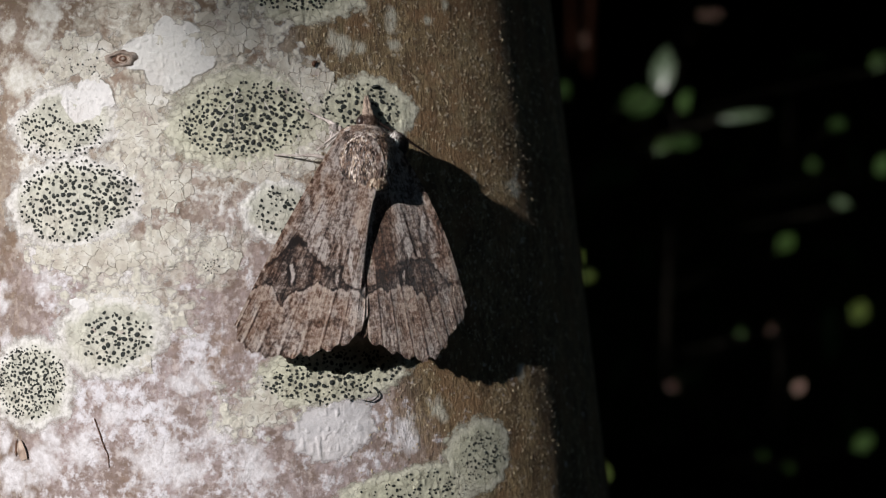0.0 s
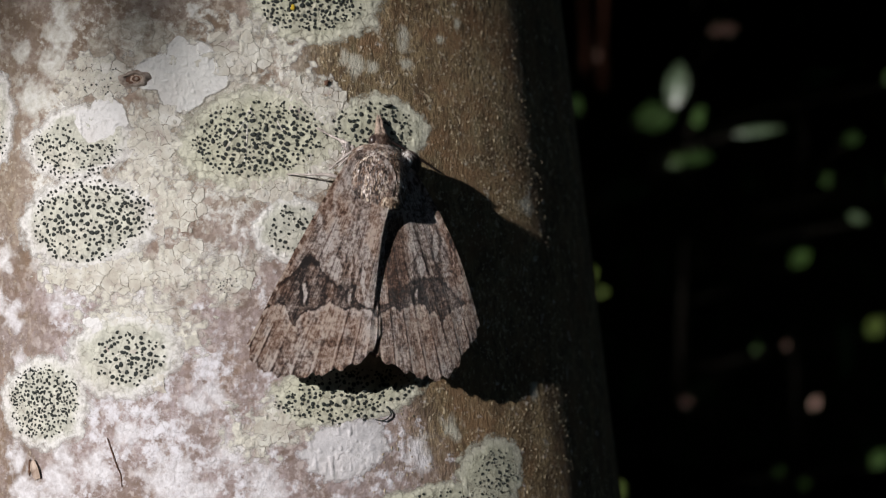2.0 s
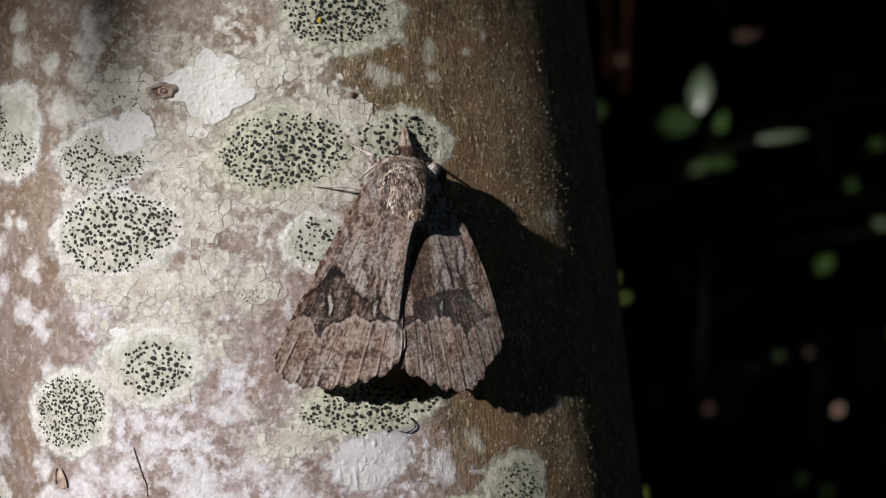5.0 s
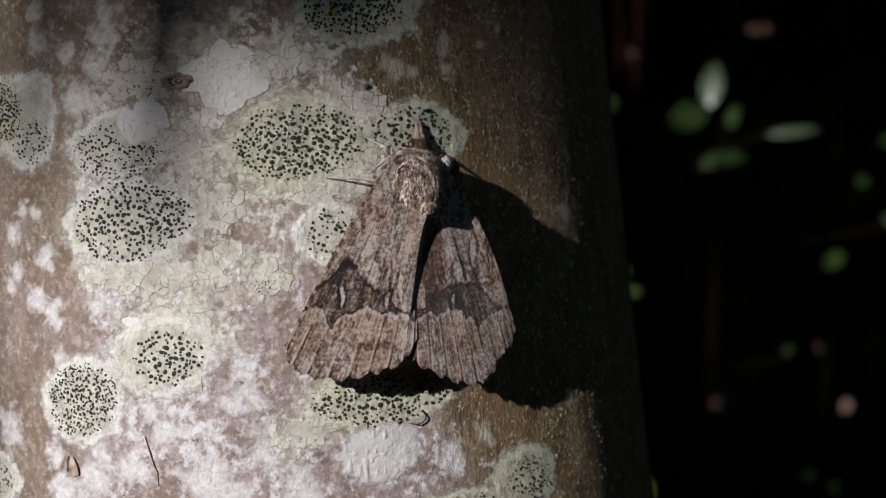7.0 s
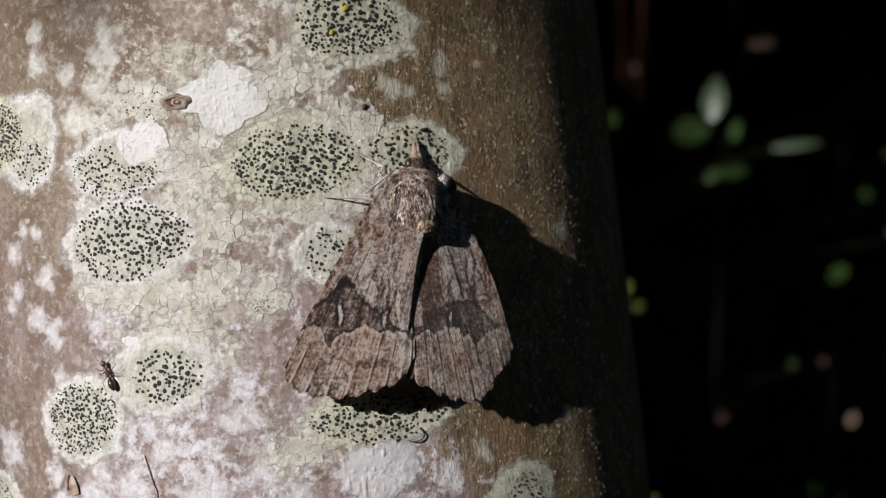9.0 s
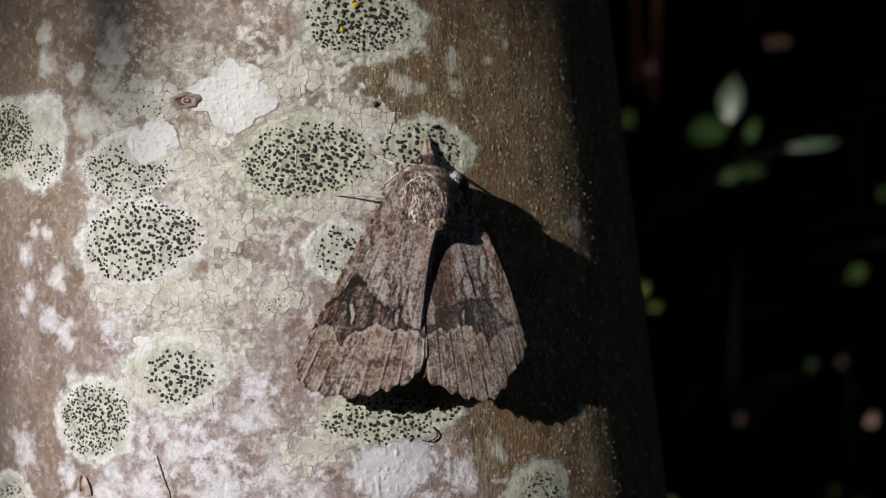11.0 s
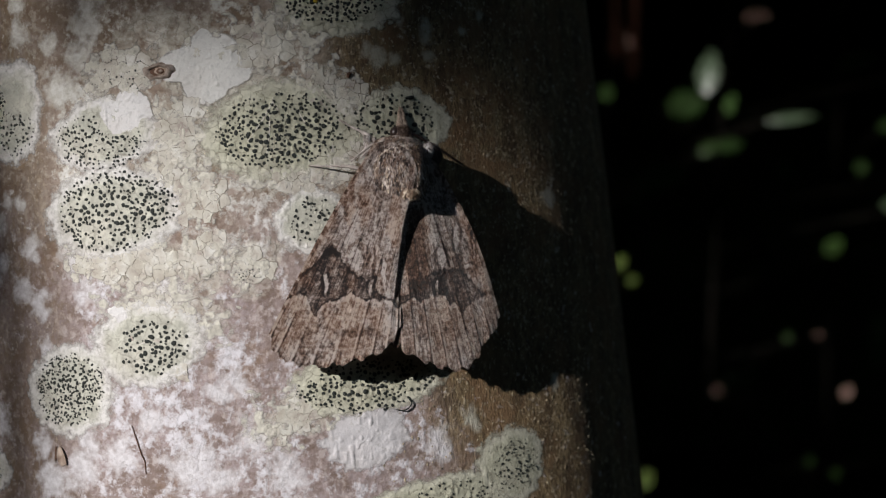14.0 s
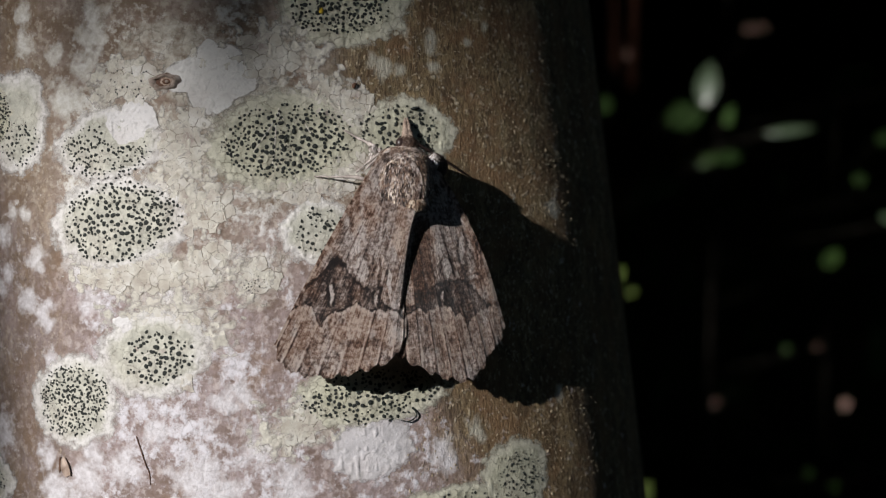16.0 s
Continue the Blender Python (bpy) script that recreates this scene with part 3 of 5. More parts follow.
def disc_shapes():
    """Low black domes, one millimetre in radius: round ones first, then long and crooked ones."""
    made = []
    for kind in range(8):
        n, verts, faces = 10, [], []
        long = 1.0 + 0.07 * kind if kind < 5 else 1.25 + 0.15 * (kind - 5)
        for rr, z in ((1.0, -0.25), (0.95, 0.16), (0.6, 0.28)):
            for k in range(n):
                w = 2 * math.pi * k / n
                wob = 1 + 0.07 * math.sin(2 * w + kind * 1.7) + 0.06 * math.sin(3 * w + kind)
                x, y = math.cos(w) * rr * long * wob, math.sin(w) * rr * wob / long ** 0.4
                verts.append(Vector((x, y + (0.12 * x * x if kind >= 5 else 0), z)))
        for k in range(n):
            for o in (0, n):
                faces.append((o + k, o + (k + 1) % n, o + n + (k + 1) % n, o + n + k))
        faces.append(tuple(2 * n + k for k in range(n)))
        made.append(mesh_of("fruiting_disc", mm(verts), faces, DISC))
    return made


DISC_SHAPES = disc_shapes()
WHITE_PATCH = (-8.3, 13.1)


def scatter_discs(ob, height, count, size, s0, v0, rs, rv, seed, crooked=0.15, clump=0.5):
    """Black discs over a crust: uneven in size and density, smaller towards the edge, some of them touching."""
    rng = random.Random(seed)
    placed, down = [], ob.matrix_world.inverted()
    for _ in range(count * 40):
        if len(placed) >= count:
            break
        t, q = rng.uniform(0, 2 * math.pi), math.sqrt(rng.random()) * 1.04
        k = q * (1 + 0.28 * (float(fbm(math.cos(t) * 1.5 + seed, math.sin(t) * 1.5, seed)) - 0.5))
        s, v = s0 + math.cos(t) * k * rs, v0 + math.sin(t) * k * rv
        if rng.random() < clump * 2 * (0.62 - float(fbm(s * 0.55 + seed, v * 0.55, seed + 1, 2))) or rng.random() < 0.45 * (q - 0.8) / 0.2:
            continue
        r = (size[0] + (size[1] - size[0]) * rng.random() ** 1.3) * (0.6 if rng.random() < 0.22 else 1) * (1 - 0.35 * max(0.0, (q - 0.6) / 0.4))
        if math.hypot((s - WHITE_PATCH[0]) / 2.9, (v - WHITE_PATCH[1]) / 2.1) < 1 or any((s - a) ** 2 + (v - b) ** 2 < ((r + c) * (0.80 if rng.random() < 0.08 else 1.0)) ** 2 for a, b, c in placed):
            continue
        placed.append((s, v, r))
        o = new("fruiting_disc", DISC_SHAPES[rng.randrange(5, 8) if rng.random() < crooked else rng.randrange(0, 5)])
        o.parent = ob
        o.matrix_basis = down @ trunk_frame(s, v, rng.uniform(0, 180), 0.6 * height + 0.06) @ Matrix.Diagonal((r, r, r, 1))


def cell_round(p, others):
    """The polygon of all places nearer to p than to the others."""
    poly = [p + np.array(c) for c in ((-1.6, -1.6), (1.6, -1.6), (1.6, 1.6), (-1.6, 1.6))]
    for o in others:
        mid, n = (p + o) / 2, o - p
        side = [float(np.dot(q - mid, n)) for q in poly]
        out = []
        for k, q in enumerate(poly):
            e = (k + 1) % len(poly)
            if side[k] <= 0:
                out.append(q)
            if side[k] * side[e] < 0:
                out.append(q + (poly[e] - q) * (side[k] / (side[k] - side[e])))
        poly = out
    return poly


def scatter_areoles(ob, s0, v0, rs, rv, height, seed):
    """Small plates of crust between hair cracks: each is a thin slab with a wavy outline and a dark sloping side."""
    rng, down = random.Random(seed), ob.matrix_world.inverted()
    pitch = 1.12
    seeds = [np.array((s0 + (i + 0.5 * (j % 2)) * pitch + rng.uniform(-0.6, 0.6), v0 + j * pitch * 0.9 + rng.uniform(-0.55, 0.55)))
             for j in range(-int(rv / pitch) - 2, int(rv / pitch) + 3) for i in range(-int(rs / pitch) - 2, int(rs / pitch) + 3)]
    sound = [p for p in seeds if math.hypot((p[0] - s0) / rs, (p[1] - v0) / rv) + 1.6 * (float(fbm(p[0] * 0.45 + seed, p[1] * 0.45, seed + 9, 2)) - 0.5) <= 0.66]
    for p in sound:
        if sum(np.hypot(*(o - p)) < 1.7 for o in sound) < 4:
            continue
        poly = cell_round(p, [o for o in seeds if 0 < np.hypot(*(o - p)) < 2.6])
        rim = []
        for k, a in enumerate(poly):
            b = poly[(k + 1) % len(poly)]
            n = max(2, int(np.hypot(*(b - a)) / 0.13))
            rim += [a + (b - a) * t / n for t in range(n)]
        if len(rim) < 6:
            continue
        rim = [q + 0.62 * np.array((float(fbm(q[0] * 2.1, q[1] * 2.1, 91, 3)) - 0.5, float(fbm(q[0] * 2.1, q[1] * 2.1, 92, 3)) - 0.5)) for q in rim]
        mid, n, lift = sum(rim) / len(rim), len(rim), rng.uniform(0.6, 1.3)
        crack = rng.choice((0.03, 0.045, 0.06))
        home, verts = Vector(on_trunk(*mid)), []
        for gap, h in ((0.0, 0.012), (crack, height * lift + 0.02)):
            for q in rim:
                w = mid - q
                q = q + w * min(0.8, gap / max(0.05, float(np.hypot(*w))))
                verts.append(Vector(on_trunk(q[0], q[1], h + 0.02)) - home)
        me = mesh_of("areole", verts, [(k, (k + 1) % n, n + (k + 1) % n, n + k) for k in range(n)] + [tuple(range(n, 2 * n))], AREOLE)
        me.materials.append(CRACK)
        me.polygons.foreach_set("material_index", [1] * n + [0])
        me.polygons.foreach_set("use_smooth", [False] * (n + 1))
        o = new("areole", me)
        o.parent = ob
        o.matrix_basis = down @ Matrix.Translation(home)


def lichen(s, v, rs, rv, height, material, label, seed, lobes=0.16, discs=None, plate=0.0, notches=(), crooked=0.15):
    """A crust with, in discs, how many black discs, their least and largest radius, and where they stand: middle and half sizes."""
    height = height + 0.004 * (seed % 7)
    ob = thing("crustose_lichen", Matrix.Translation(on_trunk(s, v)), label, "lichen", "lichens on the trunk")
    part("thallus", thallus_mesh(s, v, rs, rv, height, material, lobes, seed, plate, material == CRACKED_LICHEN, notches), ob)
    if material == CRACKED_LICHEN:
        scatter_areoles(ob, s, v, rs, rv, 0.02, seed)
    if discs:
        scatter_discs(ob, height, *discs, seed + 100, crooked)
    return ob


CRACKED = "cream crustose lichen broken up by fine cracks on bark"
lichen(-5.0, -2.2, 8.7, 3.6, 0.02, CRACKED_LICHEN, CRACKED, 21, 0.3)
lichen(-2.6, 9.8, 4.6, 5.4, 0.02, CRACKED_LICHEN, CRACKED, 22, 0.3)
lichen(-8.2, 17.2, 4.4, 3.0, 0.02, CRACKED_LICHEN, CRACKED, 23, 0.25, (36, (0.06, 0.12), -8.2, 17.0, 3.4, 2.2))
lichen(7.0, 19.0, 6.5, 3.6, 0.02, CRACKED_LICHEN, CRACKED, 24, 0.3)
lichen(2.5, -3.8, 3.2, 2.6, 0.03, CRACKED_LICHEN, CRACKED, 25, 0.25, (26, (0.05, 0.09), 2.8, -3.9, 1.3, 1.0))
for spot in ((9.5, 6.0, 7.6, 2.7, 26), (12.0, 13.2, 5.0, 3.6, 27), (-6.0, -7.6, 7.4, 4.0, 28), (-12.5, -0.8, 4.5, 2.4, 29), (5.5, -18.5, 5.0, 3.0, 30), (-3.0, 4.5, 4.2, 3.2, 31)):
    lichen(*spot[:4], 0.01, CRACKED_LICHEN, CRACKED, spot[4], 0.34)
DOTTED = "pale green crustose lichen dotted with black fruiting discs on bark"
lichen(7.4, 9.7, 7.7, 5.2, 0.06, GREEN_LICHEN, DOTTED, 1, 0.12, (299, (0.15, 0.26), 7.5, 9.9, 6.5, 3.6))
lichen(20.0, 9.6, 5.4, 3.9, 0.07, GREEN_LICHEN, DOTTED, 2, 0.10, (115, (0.14, 0.27), 19.3, 9.8, 4.5, 2.7), crooked=0.3)
lichen(-10.7, 11.3, 6.1, 3.7, 0.05, PALE_LICHEN, DOTTED, 3, 0.10, (175, (0.10, 0.20), -10.9, 10.7, 5.0, 2.9), notches=((270, 60, 0.12),))
lichen(-10.5, 3.5, 8.1, 5.0, 0.08, PALE_LICHEN, DOTTED, 4, 0.10, (298, (0.14, 0.26), -10.3, 3.6, 6.1, 3.8))
lichen(-8.0, -9.8, 6.3, 4.1, 0.06, PALE_LICHEN, DOTTED, 5, 0.12, (105, (0.12, 0.28), -7.4, -10.1, 3.8, 2.7))
lichen(-17.2, -13.7, 5.5, 4.7, 0.07, PALE_LICHEN, "round whitish lichen densely speckled with small black discs", 6, 0.08, (299, (0.11, 0.20), -17.4, -13.7, 4.1, 3.5), crooked=0.8)
lichen(-22.0, 15.2, 4.8, 5.4, 0.06, PALE_LICHEN, DOTTED, 7, 0.14, (70, (0.10, 0.20), -21.2, 12.9, 2.6, 2.2), crooked=0.35)
lichen(-26.8, 16.3, 5.2, 4.4, 0.09, GREEN_LICHEN, "grey-green lichen crowded with black fruiting discs", 18, 0.12, (298, (0.13, 0.25), -26.6, 16.3, 4.6, 3.4), crooked=0.6)
lichen(14.7, 23.1, 7.0, 4.3, 0.06, GREEN_LICHEN, DOTTED, 8, 0.12, (235, (0.15, 0.27), 14.1, 23.7, 5.3, 3.4))
lichen(13.5, -15.7, 8.0, 3.5, 0.06, GREEN_LICHEN, DOTTED, 9, 0.10, (225, (0.12, 0.25), 13.4, -16.2, 6.7, 2.6))
lichen(9.9, 0.5, 4.2, 3.3, 0.05, PALE_LICHEN, DOTTED, 10, 0.14, (60, (0.11, 0.22), 9.9, 0.6, 2.6, 2.5), crooked=0.3)
lichen(28.9, -27.2, 4.6, 4.1, 0.05, GREEN_LICHEN, DOTTED, 11, 0.12, (100, (0.09, 0.20), 29.3, -27.1, 3.0, 2.6), crooked=0.5)
lichen(-31.0, -21.8, 4.4, 3.0, 0.06, PALE_LICHEN, DOTTED, 12, 0.12, (60, (0.10, 0.18), -31.0, -21.8, 2.8, 1.9))
lichen(20.0, -29.6, 8.0, 3.2, 0.05, GREEN_LICHEN, DOTTED, 13, 0.12, (130, (0.10, 0.19), 20.0, -29.6, 6.4, 2.5))
lichen(0.7, 16.9, 4.7, 3.3, 0.03, GREY_LICHEN, "smooth pale grey lichen patch with a ragged edge", 14, 0.16, None, 1.0, ((128, 34, 0.30), (215, 30, 0.32), (300, 26, 0.22), (20, 18, 0.12)))
lichen(*WHITE_PATCH, 3.2, 2.4, 0.07, WHITE_LICHEN, "chalk-white lichen patch with a ragged edge", 15, 0.12, None, 1.0, ((104, 24, 0.40), (205, 40, 0.26), (330, 20, 0.10)))
lichen(-10.8, -6.6, 1.15, 0.85, 0.08, WHITE_LICHEN, "tiny chalk-white lichen chip", 16, 0.3, None, 1.0, ((220, 50, 0.4),))
lichen(12.5, -21.7, 4.1, 2.9, 0.0, GRANULAR_LICHEN, "white granular lichen patch on bark", 17, 0.25)


# ---------------------------------------------------------------- the moth
MOTH = trunk_frame(18.66, -2.42, 6.0)
moth = thing("moth", MOTH, "grey-brown moth resting head-up with wings spread flat on bark", "moth")


def wing_mesh(margin, base, bow, seed, flip, blots, outer_line, inner_line):
    """A forewing as a fan of veins from its base to its scalloped margin, with the drawing laid on it as two tones."""
    nu, nv = 200, 230
    M, B = np.array(curve_points(margin, nu)), np.array(curve_points(base, nu))
    U, V = np.meshgrid(np.linspace(0, 1, nu), np.linspace(0, 1, nv))
    P = B[None] * (1 - V[..., None]) + M[None] * V[..., None]
    P = P + (U ** 3 * np.sin(np.pi * V))[..., None] * np.array(bow)
    veins = 9.0
    phase = np.pi * (U * veins + 0.3)
    ridge = np.abs(np.sin(phase)) ** 0.6
    P[..., 2] += 0.08 * (1 - ridge) * step(0.1, 0.4, V) + 0.26 * (fbm(U * 7, V * 2.5, seed, 3) - 0.5) + 0.55 * np.sin(np.pi * U) * (1 - 0.4 * V)
    P[..., 0] += 0.34 * (fbm(V * 5, 0 * V, seed + 31, 3) - 0.5) * step(0.12, 0.0, U) * step(0.0, 0.2, V)
    if flip:
        P[..., 2] -= 0.35 * step(0.12, 0.02, U)
    else:
        P[..., 2] -= (0.35 * step(0.45, 0.0, U) + 0.55 * (1 - U)) * step(0.02, 0.26, V) * step(1.0, 0.5, V)
    # scalloped, frayed fringe
    out = (M - B) / np.linalg.norm(M - B, axis=1)[:, None]
    along = np.linspace(0, 1, nu)
    frill = 0.42 * np.abs(np.sin(np.pi * (along * veins + 0.3))) + 0.34 * (wave(along * 60, 0 * along, seed) - 0.5)
    P += (step(0.86, 1.0, V) * frill[None])[..., None] * out[None]
    # the drawing, in millimetres on the resting moth
    X, Y = P[..., 0] * 0.915 + P[..., 2] * 0.4035, P[..., 1]
    X = X + 0.40 * (fbm(X * 1.6, Y * 1.6, seed + 2, 3) - 0.5)
    Y = Y + 0.40 * (fbm(X * 1.5 + 5, Y * 1.2, seed + 3, 3) - 0.5) + 0.30 * (wave(X * 4.1, Y * 1.2, seed + 21) - 0.5)

    def spot(x, y, rx, ry, soft=0.25):
        return step(1 + soft, 1 - soft, np.hypot((X - x) / rx, (Y - y) / ry))

    line = np.interp(X, *outer_line)
    brow = np.interp(X, *inner_line)
    outer = step(line + 0.06, line - 0.06, Y)
    band = step(brow + 0.12, brow - 0.12, Y) * (1 - outer)
    grain = fbm(X * 2.2, Y * 1.6, seed + 4, 4) - 0.5
    tone = 0.74 + 0.44 * grain + 0.22 * (fbm(X * 5, Y * 2.6, seed + 6, 3) - 0.5) + 0.30 * (fbm(U * 38, V * 4, seed + 14, 3) - 0.5) * step(0.05, 0.5, V)
    warm = 0.37 + 1.3 * (fbm(X * 0.9, Y * 0.5, seed + 9) - 0.5)
    tone += 0.9 * (fbm(X * 3.2, Y * 1.5, seed + 71, 3) - 0.5) * step(0.40, 0.15, V)
    tone = tone - 0.29 * band
    tone -= 0.44 * np.exp(-((Y - brow + 0.10) / 0.18) ** 2) * (0.4 + fbm(X * 1.1, Y * 0 + 3, seed + 51, 2))
    tone -= 0.50 * np.exp(-((Y - line - 0.10) / 0.08) ** 2) * step(0.03, 0.12, U) * step(0.3, 0.62, wave(X * 1.7, 0 * X, seed + 61))
    tone += 0.28 * np.exp(-((Y - line + 0.20) / 0.22) ** 2)
    warm = warm + 0.24 * outer - 0.12 * band
    for kind, x, y, rx, ry, amount in blots:
        if kind == "warm":
            warm = warm + amount * spot(x, y, rx, ry, 0.5)
        elif kind == "pale":
            k = spot(x, y, rx, ry, 0.34) * (0.75 + 0.25 * step(0.35, 0.6, wave(X * 5, Y * 2, seed + 81)))
            tone = tone * (1 - k) + k * (amount + 0.14 + 0.3 * grain) - 0.34 * (spot(x, y, rx + 0.28, ry + 0.28, 0.3) - k).clip(0, 1)
            warm = warm * (1 - 0.7 * k)
        elif kind == "inner":
            tone = tone + amount * spot(x, y, rx, ry, 0.22) * (1 - outer)
        else:
            tone = tone + amount * spot(x, y, rx, ry)
    # veins: dark lines with a pale one beside them, strongest on the outer third
    vein = np.exp(-(np.sin(phase) / 0.13) ** 2)
    pale = np.exp(-(np.sin(phase - 0.42) / 0.14) ** 2)
    between = np.exp(-(np.cos(phase) / 0.10) ** 2)
    frayed = step(0.25, 0.6, wave(U * 9, V * 11, seed + 12))
    tone += (0.46 * pale * step(0.74, 0.90, V) - 0.60 * vein - 0.16 * between) * outer * (0.35 + 0.65 * frayed)
    tone -= 0.40 * vein * (1 - outer) * step(0.15, 0.4, V) * frayed
    hairline = np.exp(-(np.sin(np.pi * (U * 17 + 1.5 * (fbm(V * 3, U * 2, seed + 41, 2) - 0.5))) / 0.14) ** 2)
    tone -= 0.30 * hairline * step(0.5, 0.64, wave(U * 17, V * 5, seed + 43)) * step(0.1, 0.25, V) * (1 - 0.6 * outer)
    tone += 0.50 * pale * step(0.90, 0.95, V) - 0.20 * step(0.965, 1.0, V) * (1 - pale)
    # the leading edge: dark and pale dashes, rusty between them
    dash = wave(U * 3, V * 46, seed + 8)
    tone += step(0.945, 0.975, U) * np.where(dash > 0.55, -0.30, 0.22 * step(0.45, 0.2, dash))
    warm += 0.6 * step(0.90, 0.97, U)
    # the trailing edge: pale scales
    tone += 0.28 * step(0.05, 0.0, U) * step(0.35, 0.6, wave(U * 3, V * 30, seed + 18)) * (0 if flip else 1)
    verts, faces = (P.reshape(-1, 3) * MM).tolist(), grid_faces(nv, nu)
    me = mesh_of("forewing", verts, [f[::-1] for f in faces] if flip else faces, WING)
    attribute(me, "tone", np.clip(tone, 0, 1.15).ravel())
    attribute(me, "warm", np.clip(warm, 0, 1).ravel())
    layer = me.uv_layers.new(name="wing")
    loops = np.empty(len(me.loops), np.int32)
    me.loops.foreach_get("vertex_index", loops)
    layer.data.foreach_set("uv", np.stack([U.ravel(), V.ravel()], -1)[loops].ravel().astype(np.float32))
    return me


